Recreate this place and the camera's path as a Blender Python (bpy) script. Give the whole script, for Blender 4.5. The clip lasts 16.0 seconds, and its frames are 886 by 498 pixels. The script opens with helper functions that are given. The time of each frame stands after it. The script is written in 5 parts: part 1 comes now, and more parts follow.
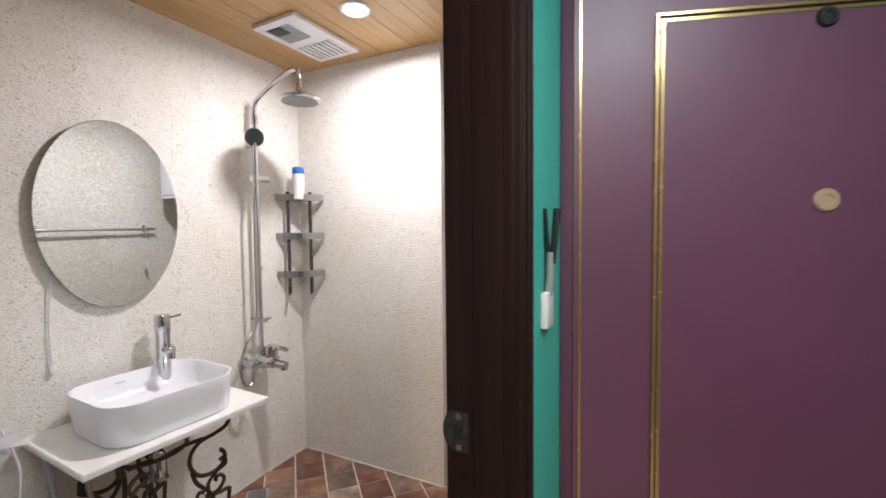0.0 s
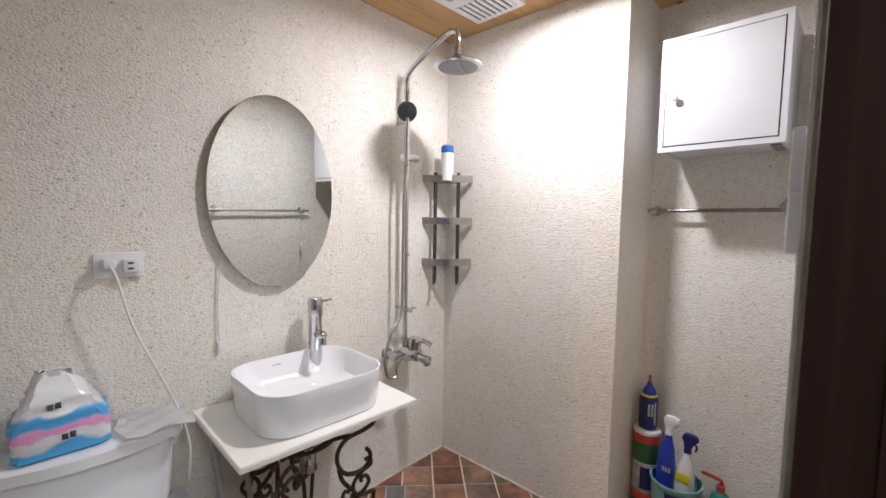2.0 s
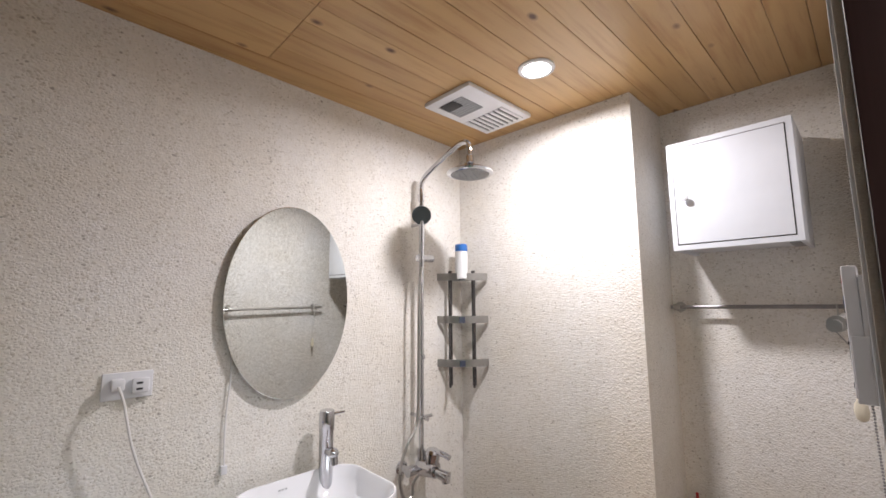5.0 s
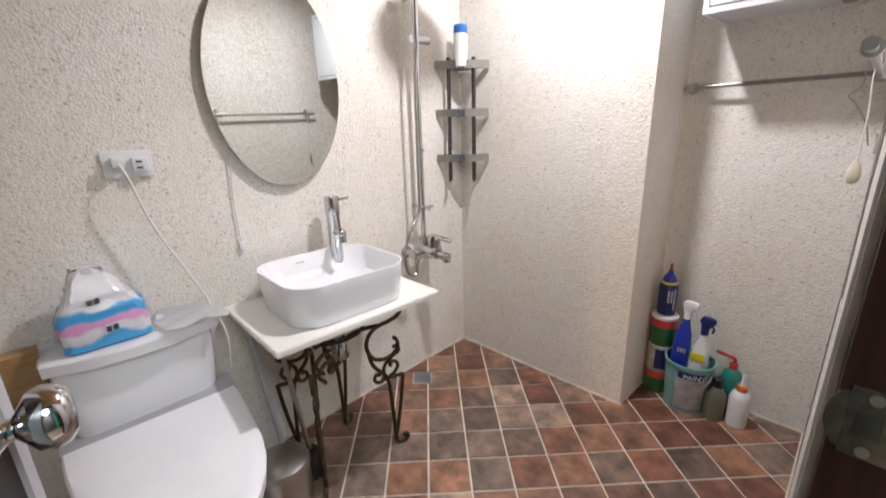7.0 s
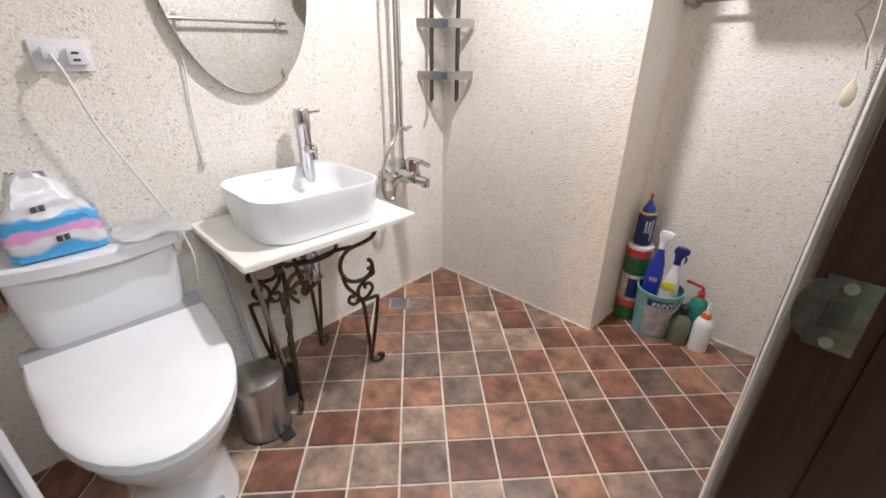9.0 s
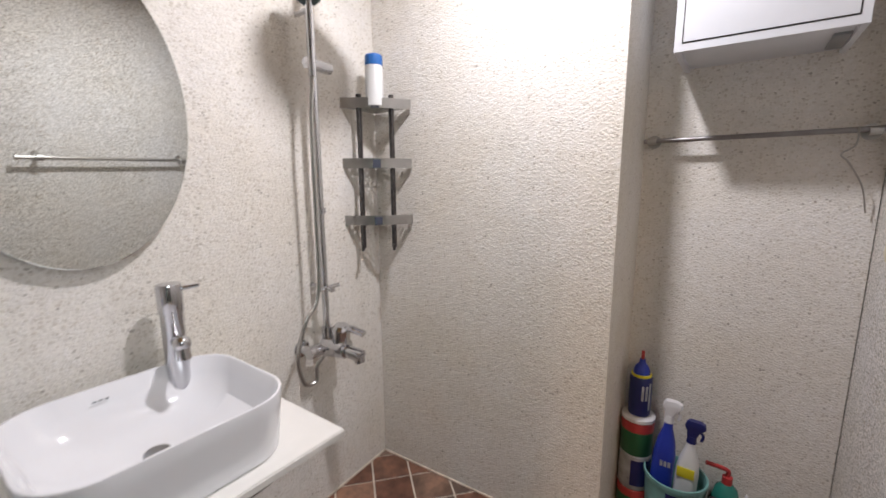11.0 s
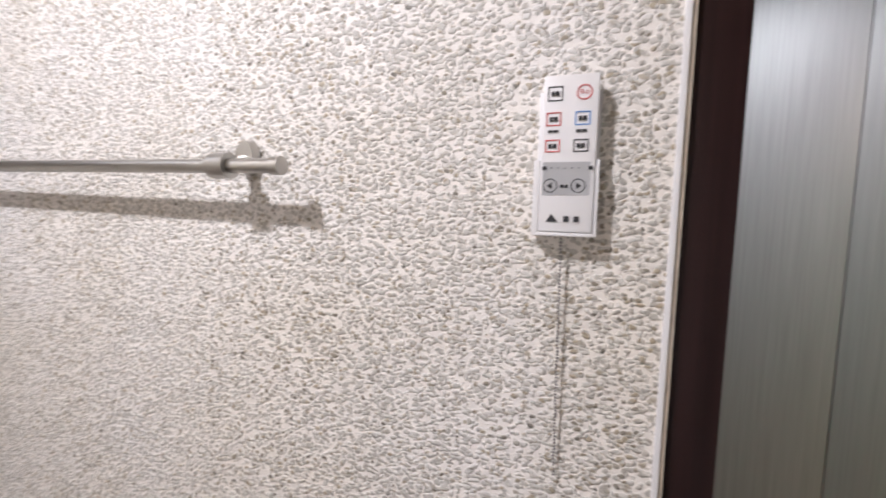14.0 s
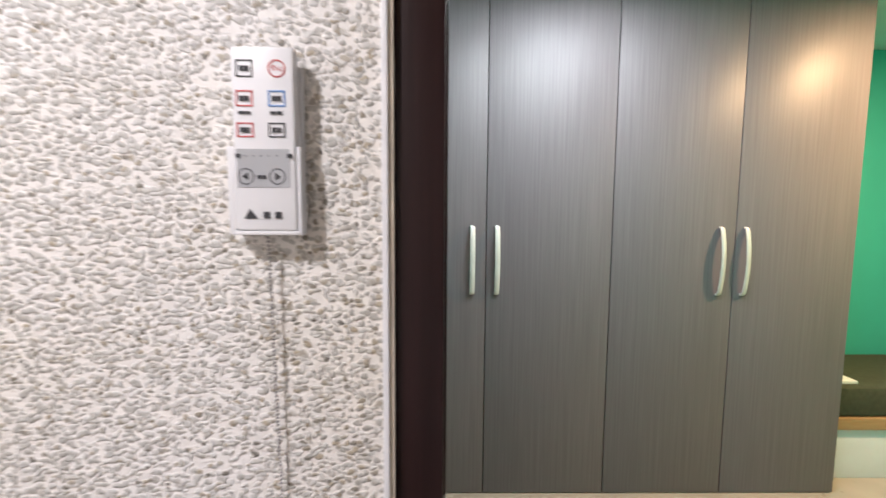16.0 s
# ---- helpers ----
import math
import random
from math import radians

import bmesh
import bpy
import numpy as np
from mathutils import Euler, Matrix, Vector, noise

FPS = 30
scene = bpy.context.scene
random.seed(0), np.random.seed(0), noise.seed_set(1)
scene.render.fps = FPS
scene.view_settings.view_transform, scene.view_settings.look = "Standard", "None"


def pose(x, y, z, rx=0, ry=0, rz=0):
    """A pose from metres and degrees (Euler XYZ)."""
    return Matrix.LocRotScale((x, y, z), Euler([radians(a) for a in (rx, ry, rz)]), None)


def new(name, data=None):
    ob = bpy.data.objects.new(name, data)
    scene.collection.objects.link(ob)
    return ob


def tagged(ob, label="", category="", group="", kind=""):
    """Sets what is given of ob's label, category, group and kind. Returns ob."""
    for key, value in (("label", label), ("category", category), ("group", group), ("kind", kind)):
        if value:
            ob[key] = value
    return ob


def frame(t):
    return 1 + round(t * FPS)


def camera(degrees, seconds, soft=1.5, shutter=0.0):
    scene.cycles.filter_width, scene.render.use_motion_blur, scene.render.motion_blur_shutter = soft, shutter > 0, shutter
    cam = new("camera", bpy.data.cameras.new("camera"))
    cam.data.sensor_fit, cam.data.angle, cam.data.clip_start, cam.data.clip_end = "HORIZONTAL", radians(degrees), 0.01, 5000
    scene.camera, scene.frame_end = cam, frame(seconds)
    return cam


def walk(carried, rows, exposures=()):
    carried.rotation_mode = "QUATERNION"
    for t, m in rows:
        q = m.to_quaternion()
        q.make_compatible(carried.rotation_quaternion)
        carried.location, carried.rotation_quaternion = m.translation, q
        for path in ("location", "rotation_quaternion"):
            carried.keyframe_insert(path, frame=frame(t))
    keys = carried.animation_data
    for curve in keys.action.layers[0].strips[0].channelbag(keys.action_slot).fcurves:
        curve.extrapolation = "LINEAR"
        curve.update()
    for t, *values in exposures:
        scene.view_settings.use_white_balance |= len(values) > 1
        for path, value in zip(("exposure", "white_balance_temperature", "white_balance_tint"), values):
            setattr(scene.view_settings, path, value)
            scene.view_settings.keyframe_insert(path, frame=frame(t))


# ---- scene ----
cam = camera(93.8, 16.0, soft=1.6, shutter=0.35)
S = 0.92  # plan units to metres
METRES, EYE, TILT, LEAN, TURN = 2.2 * S, 1.455 * S, 0.0, 0.0, 28.4
ROWS = [
    (0.0, 0.0, 0.0, 0.0, -0.03, -2.72, 0.6),
    (0.5, -0.015, 0.0535, 0.0004, 6.71, -3.33, 0.29),
    (1.0, -0.0392, 0.0735, -0.0047, 13.04, -4.29, -0.37),
    (1.5, -0.0726, 0.1071, -0.0059, 15.98, -4.69, -0.88),
    (2.0, -0.1078, 0.1365, -0.007, 16.44, -4.28, -0.91),
    (2.5, -0.1225, 0.1482, -0.0117, 16.44, -2.21, -1.08),
    (3.0, -0.1232, 0.1472, 0.0027, 16.28, 1.35, -1.2),
    (3.5, -0.122, 0.1425, 0.0276, 16.22, 7.82, -1.1),
    (6.0, -0.1238, 0.1445, 0.0311, 18.86, 3.24, 1.46),
    (6.5, -0.124, 0.1491, -0.0075, 18.36, -7.22, 1.55),
    (7.0, -0.1222, 0.151, -0.0424, 17.9, -16.61, 1.53),
    (7.5, -0.1206, 0.1475, -0.0703, 17.45, -24.76, 1.39),
    (8.0, -0.1175, 0.1423, -0.0944, 16.94, -30.49, 1.06),
    (8.5, -0.1136, 0.1454, -0.0875, 16.64, -28.52, 0.61),
    (11.0, -0.1832, 0.3938, -0.0424, 6.96, -9.73, 0.32),
    (11.5, -0.2028, 0.4655, -0.0378, -7.51, -9.49, 0.18),
    (12.0, -0.2073, 0.5186, -0.0447, -21.83, -7.96, 0.05),
    (12.5, -0.2013, 0.5572, -0.0334, -39.39, -6.96, -0.6),
    (13.0, -0.169, 0.5588, -0.0285, -61.82, -6.21, -1.3),
    (13.5, -0.1565, 0.5412, -0.0204, -83.89, -5.6, -1.6),
    (14.0, -0.1589, 0.5264, -0.016, -99.01, -4.72, -1.57),
    (14.5, -0.1603, 0.5204, -0.0105, -106.94, -3.9, -1.2),
    (15.0, -0.1611, 0.5096, -0.0105, -111.65, -3.8, -0.8),
    (15.5, -0.1639, 0.4984, -0.0114, -115.68, -4.29, -0.53),
    (16.0, -0.1582, 0.4592, -0.0149, -118.99, -5.06, -0.35),
]
walk(cam, [(t, pose(0, 0, EYE, TILT, LEAN, TURN) @ pose(METRES * x, METRES * y, METRES * z, 90 + pitch, roll, yaw)) for t, x, y, z, yaw, pitch, roll in ROWS],
     exposures=((0.0, 0.0), (3.0, -0.1), (6.5, -0.1), (7.2, 0.3), (8.0, 0.54), (8.7, 0.54), (11.0, -0.25), (12.5, -0.1), (14.0, 0.1), (16.0, 0.25)))

# ---- world and lamps ----
world = bpy.data.worlds.new("world")
scene.world = world
world.use_nodes = True
world.node_tree.nodes["Background"].inputs[0].default_value = (0.6, 0.7, 0.8, 1)
world.node_tree.nodes["Background"].inputs[1].default_value = 0.03


def area_lamp(name, x, y, z, size, watts, colour, spread=180):
    data = bpy.data.lights.new(name, "AREA")
    data.shape, data.size, data.energy, data.color, data.spread = "DISK", size, watts, colour, radians(spread)
    ob = new(name, data)
    ob.location = (x * S, y * S, z * S)
    return ob


area_lamp("downlight_lamp", -1.262, 1.520, 2.446, 0.10, 21.5, (0.975, 0.94, 1.0), 172)
area_lamp("hall_lamp", 0.50, 0.10, 2.44, 0.8, 16, (0.88, 0.95, 1.0))
area_lamp("warm_hall_lamp", 0.56, -1.62, 2.44, 0.14, 44, (1.0, 0.64, 0.36))

# ---- materials ----


class Nodes:
    """Short hand for a node tree."""

    def __init__(self, name):
        self.m = bpy.data.materials.new(name)
        self.m.use_nodes = True
        self.t = self.m.node_tree
        self.b = self.t.nodes["Principled BSDF"]
        self.co = self.t.nodes.new("ShaderNodeTexCoord").outputs["Object"]

    def add(self, kind, **values):
        n = self.t.nodes.new(kind)
        for key, value in values.items():
            n.inputs[key.replace("_", " ")].default_value = value
        return n

    def link(self, a, b):
        self.t.links.new(a, b)

    def scaled(self, sx, sy, sz):
        n = self.add("ShaderNodeMapping")
        n.inputs["Scale"].default_value = (sx, sy, sz)
        self.link(self.co, n.inputs["Vector"])
        return n.outputs[0]

    def noise(self, scale, detail=4, rough=0.55, vector=None):
        n = self.add("ShaderNodeTexNoise", Scale=scale, Detail=detail, Roughness=rough)
        self.link(vector or self.co, n.inputs["Vector"])
        return n.outputs[0]

    def ramp(self, fac, stops):
        n = self.add("ShaderNodeValToRGB")
        r = n.color_ramp
        for i, (p, c) in enumerate(stops):
            e = r.elements[i] if i < 2 else r.elements.new(p)
            e.position, e.color = p, (*c, 1) if len(c) == 3 else c
        self.link(fac, n.inputs[0])
        return n.outputs[0]

    def mix(self, fac, a, b, mode="MIX"):
        n = self.t.nodes.new("ShaderNodeMix")
        n.data_type, n.blend_type = "RGBA", mode
        for sock, v in ((n.inputs[0], fac), (n.inputs[6], a), (n.inputs[7], b)):
            if hasattr(v, "links"):
                self.link(v, sock)
            else:
                sock.default_value = v if isinstance(v, float) else (*v, 1)
        return n.outputs[2]

    def bump(self, height, strength, distance):
        n = self.add("ShaderNodeBump", Strength=strength, Distance=distance)
        self.link(height, n.inputs["Height"])
        self.link(n.outputs[0], self.b.inputs["Normal"])
        return n

    def set(self, rough=0.5, metal=0.0, **more):
        self.b.inputs["Roughness"].default_value = rough
        self.b.inputs["Metallic"].default_value = metal
        for key, value in more.items():
            self.b.inputs[key.replace("_", " ")].default_value = value
        return self.m

    def colour(self, sock):
        self.link(sock, self.b.inputs["Base Color"])

    def roughness(self, fac, lo, hi):
        n = self.add("ShaderNodeMapRange")
        n.inputs["To Min"].default_value, n.inputs["To Max"].default_value = lo, hi
        self.link(fac, n.inputs["Value"])
        self.link(n.outputs[0], self.b.inputs["Roughness"])


def plain(name, rgb, rough=0.5, metal=0.0, vary=0.12, scale=9.0, relief=0.0, **more):
    """A painted, plastic, ceramic or metal surface with slight unevenness at two scales."""
    n = Nodes(name)
    dark = tuple(c * (1 - vary) for c in rgb)
    light = tuple(min(1, c * (1 + vary * 0.5)) for c in rgb)
    n.colour(n.ramp(n.noise(scale, 6), [(0.3, dark), (0.7, light)]))
    n.set(rough, metal, **more)
    n.roughness(n.noise(scale * 4, 3), max(0.02, rough - 0.06), min(1, rough + 0.06))
    if relief:
        n.bump(n.noise(scale * 25, 3), 0.3, relief)
    return n.m


def pebble_wall(name, size, spread, cement_rgb, stones, relief):
    """Washed-stone render: small separate pebbles set in pale cement."""
    n = Nodes(name)
    warp = n.add("ShaderNodeTexNoise", Scale=95.0, Detail=3.0)
    n.link(n.co, warp.inputs["Vector"])
    moved = n.t.nodes.new("ShaderNodeVectorMath")
    moved.operation = "MULTIPLY_ADD"
    n.link(warp.outputs["Color"], moved.inputs[0])
    moved.inputs[1].default_value = (0.011, 0.011, 0.009)
    n.link(n.scaled(1, 1, 1.25), moved.inputs[2])
    cell = n.add("ShaderNodeTexVoronoi", Scale=size)
    n.link(moved.outputs[0], cell.inputs["Vector"])
    sep = n.t.nodes.new("ShaderNodeSeparateColor")
    n.link(cell.outputs["Color"], sep.inputs[0])
    # every pebble has a size of its own
    grow = n.add("ShaderNodeMapRange")
    grow.inputs["To Min"].default_value, grow.inputs["To Max"].default_value = -0.10, 0.14
    n.link(sep.outputs[1], grow.inputs["Value"])
    away = n.t.nodes.new("ShaderNodeMath")
    away.operation = "ADD"
    n.link(cell.outputs["Distance"], away.inputs[0])
    n.link(grow.outputs[0], away.inputs[1])
    stone = n.ramp(sep.outputs[0], stones)
    big = n.noise(2.2, 5)
    cement = n.ramp(n.noise(38, 5), [(0.3, tuple(c * 0.88 for c in cement_rgb)), (0.7, cement_rgb)])
    face = n.ramp(away.outputs[0], [(spread - 0.05, (1, 1, 1)), (spread + 0.07, (0, 0, 0))])
    col = n.mix(face, cement, stone)
    stain = n.ramp(big, [(0.25, (0.92, 0.885, 0.81)), (0.65, (1, 1, 1))])
    n.colour(n.mix(1.0, col, stain, "MULTIPLY"))
    dome = n.ramp(away.outputs[0], [(0.0, (1, 1, 1)), (spread * 0.7, (0.8, 0.8, 0.8)), (spread + 0.12, (0, 0, 0))])
    rough_ground = n.mix(0.35, dome, n.noise(120, 4))
    n.bump(rough_ground, relief, 0.004)
    return n.set(0.62)


def timber(name, light, dark, knot, along=1, ring=14.0, rough=0.35):
    n = Nodes(name)
    sc = [22.0, 22.0, 22.0]
    sc[along] = 1.6
    rnd = n.t.nodes.new("ShaderNodeNewGeometry").outputs["Random Per Island"]
    shift = n.t.nodes.new("ShaderNodeVectorMath")
    shift.operation = "ADD"
    scl = n.t.nodes.new("ShaderNodeVectorMath")
    scl.operation = "SCALE"
    scl.inputs[0].default_value = (13.0, 7.0, 5.0)
    n.link(rnd, scl.inputs["Scale"])
    n.link(n.scaled(*sc), shift.inputs[0])
    n.link(scl.outputs[0], shift.inputs[1])
    grain = n.noise(1.3, 8, 0.62, shift.outputs[0])
    col = n.ramp(grain, [(0.3, dark), (0.5, light), (0.72, tuple(c * 1.08 for c in light))])
    plank = n.ramp(rnd, [(0.0, (0.80, 0.76, 0.70)), (1.0, (1.0, 1.0, 1.0))])
    col = n.mix(1.0, col, plank, "MULTIPLY")
    ksc = [8.5, 8.5, 8.5]
    ksc[along] = 5.0
    kv = n.add("ShaderNodeTexVoronoi", Scale=1.0)
    n.link(n.scaled(*ksc), kv.inputs["Vector"])
    knots = n.ramp(kv.outputs["Distance"], [(0.05, (1, 1, 1)), (0.13, (0, 0, 0))])
    n.colour(n.mix(knots, col, knot))
    n.bump(grain, 0.15, 0.002)
    n.set(rough)
    n.roughness(grain, rough - 0.08, rough + 0.1)
    return n.m


def tile_mat():
    n = Nodes("terracotta_tile")
    rnd = n.t.nodes.new("ShaderNodeObjectInfo").outputs["Random"]
    base = n.ramp(rnd, [(0.0, (0.105, 0.045, 0.030)), (0.2, (0.165, 0.076, 0.048)), (0.4, (0.115, 0.078, 0.058)), (0.55, (0.22, 0.105, 0.062)), (0.7, (0.165, 0.118, 0.090)), (0.85, (0.085, 0.056, 0.044)), (1.0, (0.27, 0.19, 0.14))])
    sh = n.t.nodes.new("ShaderNodeVectorMath")
    sh.operation = "SCALE"
    sh.inputs[0].default_value = (40.0, 30.0, 20.0)
    n.link(rnd, sh.inputs["Scale"])
    add = n.t.nodes.new("ShaderNodeVectorMath")
    add.operation = "ADD"
    n.link(n.co, add.inputs[0])
    n.link(sh.outputs[0], add.inputs[1])
    cloud = n.noise(13, 7, 0.6, add.outputs[0])
    tint = n.ramp(cloud, [(0.3, (0.55, 0.55, 0.57)), (0.5, (1.2, 1.22, 1.24)), (0.70, (2.1, 2.0, 1.9))])
    n.colour(n.mix(1.0, base, tint, "MULTIPLY"))
    n.bump(n.noise(45, 5, 0.6, add.outputs[0]), 0.22, 0.002)
    n.set(0.42)
    n.roughness(cloud, 0.30, 0.55)
    return n.m


def brushed(name, rgb, rough, along=2, metal=0.0, stretch=160.0, vary=0.25):
    n = Nodes(name)
    sc = [stretch] * 3
    sc[along] = 2.0
    g = n.noise(1.0, 5, 0.6, n.scaled(*sc))
    n.colour(n.ramp(g, [(0.3, tuple(c * (1 - vary) for c in rgb)), (0.7, tuple(c * (1 + vary) for c in rgb))]))
    n.bump(g, 0.08, 0.001)
    n.set(rough, metal)
    n.roughness(g, rough - 0.07, rough + 0.08)
    return n.m


def glowing(name, rgb, strength):
    n = Nodes(name)
    return n.set(0.4, 0.0, Base_Color=(1, 1, 1, 1), Emission_Color=(*rgb, 1), Emission_Strength=strength)


PEBBLE = pebble_wall("washed_pebble_wall", 120.0, 0.52, (0.86, 0.835, 0.79), [(0.0, (0.44, 0.41, 0.37)), (0.03, (0.64, 0.60, 0.54)), (0.3, (0.75, 0.725, 0.68)), (0.7, (0.80, 0.78, 0.745)), (1.0, (0.84, 0.82, 0.80))], 0.46)
PEBBLE_OPEN = pebble_wall("coarse_washed_pebble_wall", 172.0, 0.55, (0.90, 0.88, 0.87), [(0.0, (0.22, 0.21, 0.19)), (0.07, (0.45, 0.40, 0.32)), (0.2, (0.46, 0.45, 0.43)), (0.6, (0.56, 0.555, 0.54)), (0.85, (0.64, 0.635, 0.625)), (1.0, (0.72, 0.715, 0.71))], 0.6)
PINE = timber("pine_boards", (0.58, 0.37, 0.165), (0.45, 0.25, 0.095), (0.12, 0.05, 0.02))
OAK = timber("tan_wood", (0.42, 0.26, 0.13), (0.30, 0.18, 0.08), (0.2, 0.1, 0.05), along=1)
TILE = tile_mat()
GROUT = plain("cream_grout", (0.66, 0.58, 0.48), 0.8, vary=0.3, scale=14, relief=0.002)
TEAL = plain("teal_wall_paint", (0.06, 0.46, 0.38), 0.6, vary=0.06, scale=3, relief=0.0006)
DARKWOOD = brushed("dark_brown_door_frame", (0.020, 0.009, 0.009), 0.38, along=2, stretch=90)
DARKWOOD.node_tree.nodes["Principled BSDF"].inputs["Specular IOR Level"].default_value = 0.2
PURPLE = plain("purple_lacquered_steel", (0.120, 0.036, 0.082), 0.42, 0.0, vary=0.1, scale=4, Coat_Weight=0.5, Coat_Roughness=0.5)
BRASS = plain("gold_trim", (0.60, 0.43, 0.20), 0.26, 0.9, vary=0.12, scale=6)
GLAZE = plain("white_glazed_ceramic", (0.78, 0.78, 0.80), 0.10, vary=0.03, scale=3, Coat_Weight=0.5, Coat_Roughness=0.05)
PLASTIC = plain("white_plastic", (0.76, 0.76, 0.78), 0.34, vary=0.04)
LAMINATE = plain("white_painted_board", (0.76, 0.78, 0.82), 0.38, vary=0.04)
MARBLE = plain("white_stone_top", (0.78, 0.76, 0.72), 0.22, vary=0.06, scale=6)
CHROME = plain("chrome", (0.60, 0.60, 0.62), 0.10, 1.0, vary=0.08)
STEEL = plain("brushed_steel", (0.50, 0.49, 0.47), 0.30, 1.0, vary=0.12, scale=20)
DULL = plain("dull_steel", (0.34, 0.33, 0.33), 0.34, 0.9, vary=0.2, scale=20)
IRON = plain("bronze_wrought_iron", (0.085, 0.062, 0.036), 0.45, 0.7, vary=0.5, scale=40, relief=0.002)
BLACK = plain("black_plastic", (0.015, 0.015, 0.017), 0.4)
WORN = plain("worn_dark_steel", (0.10, 0.095, 0.095), 0.35, 0.8, vary=0.4, scale=60)
GREYP = plain("grey_plastic", (0.30, 0.31, 0.32), 0.4)
GREYBTN = plain("light_grey_panel", (0.42, 0.43, 0.45), 0.45)
INK = plain("dark_ink", (0.03, 0.03, 0.035), 0.6)
REDINK = plain("red_ink", (0.55, 0.06, 0.06), 0.6)
BLUEINK = plain("blue_ink", (0.08, 0.25, 0.6), 0.6)
BLUE = plain("blue_plastic", (0.02, 0.045, 0.40), 0.32)
NAVY = plain("navy_plastic", (0.012, 0.018, 0.12), 0.3)
CAPBLUE = plain("bright_blue_cap", (0.03, 0.16, 0.50), 0.4)
GREEN = plain("green_label", (0.025, 0.13, 0.05), 0.35)
RED = plain("red_label", (0.5, 0.05, 0.05), 0.35)
ORANGE = plain("orange_cap", (0.75, 0.18, 0.03), 0.4)
YELLOW = plain("yellow_label", (0.72, 0.62, 0.03), 0.4)
SILVERP = plain("silver_label", (0.52, 0.53, 0.56), 0.3, 0.3, vary=0.35, scale=25)
BUCKET = plain("sea_green_bucket", (0.20, 0.42, 0.40), 0.4, vary=0.2, scale=25)
MURK = plain("olive_plastic", (0.22, 0.23, 0.16), 0.3, vary=0.2, Transmission_Weight=0.35)
SEAGLASS = plain("green_plastic", (0.04, 0.30, 0.24), 0.25, Transmission_Weight=0.3)
MILKY = plain("milky_plastic", (0.74, 0.75, 0.74), 0.4, vary=0.04)
def wrapper_mat():
    """Thin white film printed with wavy blue and pink bands."""
    n = Nodes("printed_tissue_wrapper")
    sep = n.t.nodes.new("ShaderNodeSeparateXYZ")
    n.link(n.co, sep.inputs[0])
    wave = n.add("ShaderNodeMath")
    wave.operation = "MULTIPLY_ADD"
    n.link(n.noise(11, 2), wave.inputs[0])
    wave.inputs[1].default_value = 0.075
    n.link(sep.outputs[2], wave.inputs[2])
    height = n.add("ShaderNodeMapRange")
    height.inputs["From Min"].default_value, height.inputs["From Max"].default_value = 0.0375, 0.2475
    n.link(wave.outputs[0], height.inputs["Value"])
    white, blue, pink = (0.78, 0.77, 0.80), (0.09, 0.42, 0.80), (0.80, 0.38, 0.66)
    n.colour(n.ramp(height.outputs[0], [(0.0, blue), (0.13, blue), (0.18, white), (0.27, white), (0.30, pink), (0.37, pink), (0.40, blue), (0.50, blue), (0.54, white)]))
    n.bump(n.noise(45, 4), 0.5, 0.004)
    n.set(0.22, 0.0, Transmission_Weight=0.12)
    return n.m


WRAPPER = wrapper_mat()
PAPER = plain("white_tissue", (0.80, 0.80, 0.80), 0.85, vary=0.05)
CORD = plain("white_cord", (0.74, 0.72, 0.70), 0.5)
IVORY = plain("ivory_plastic", (0.72, 0.66, 0.52), 0.4)
GREYWOOD = brushed("grey_wood_laminate", (0.172, 0.148, 0.158), 0.42, along=2, stretch=120, vary=0.13)
GREYWOOD.node_tree.nodes["Principled BSDF"].inputs["Specular IOR Level"].default_value = 0.35
FROST = plain("frosted_glass", (0.42, 0.50, 0.50), 0.5, vary=0.08, Transmission_Weight=0.4)
ALU = plain("pale_aluminium", (0.62, 0.62, 0.66), 0.4, 0.4, vary=0.15)
OLIVE = plain("olive_fabric", (0.055, 0.06, 0.035), 0.9, vary=0.3, scale=40, relief=0.003)
HALLFLOOR = plain("hall_floor_tile", (0.40, 0.34, 0.28), 0.3, vary=0.2, scale=3)
WHITEPAINT = plain("white_ceiling_paint", (0.75, 0.75, 0.73), 0.8, vary=0.05)
MIRROR = Nodes("mirror_silver").set(0.015, 1.0, Base_Color=(0.80, 0.83, 0.80, 1))
LENS = glowing("lamp_lens", (1.0, 0.96, 0.9), 14.0)
LENS2 = glowing("hall_lamp_lens", (0.86, 0.95, 1.0), 9.0)
LENS3 = glowing("warm_lamp_lens", (1.0, 0.62, 0.32), 14.0)

# ---- mesh helpers ----


def box(bm, x0, x1, y0, y1, z0, z1, bevel=0.0, m=None):
    r = bmesh.ops.create_cube(bm, size=1.0)
    v = r["verts"]
    bmesh.ops.scale(bm, vec=(abs(x1 - x0), abs(y1 - y0), abs(z1 - z0)), verts=v)
    bmesh.ops.translate(bm, vec=((x0 + x1) / 2, (y0 + y1) / 2, (z0 + z1) / 2), verts=v)
    if bevel:
        e = list({e for q in v for e in q.link_edges})
        g = bmesh.ops.bevel(bm, geom=e, offset=bevel, segments=2, affect="EDGES", profile=0.6)
        v = [q for q in g["verts"]]
    if m:
        bmesh.ops.transform(bm, matrix=m, verts=list({q for q in v}))
    return v


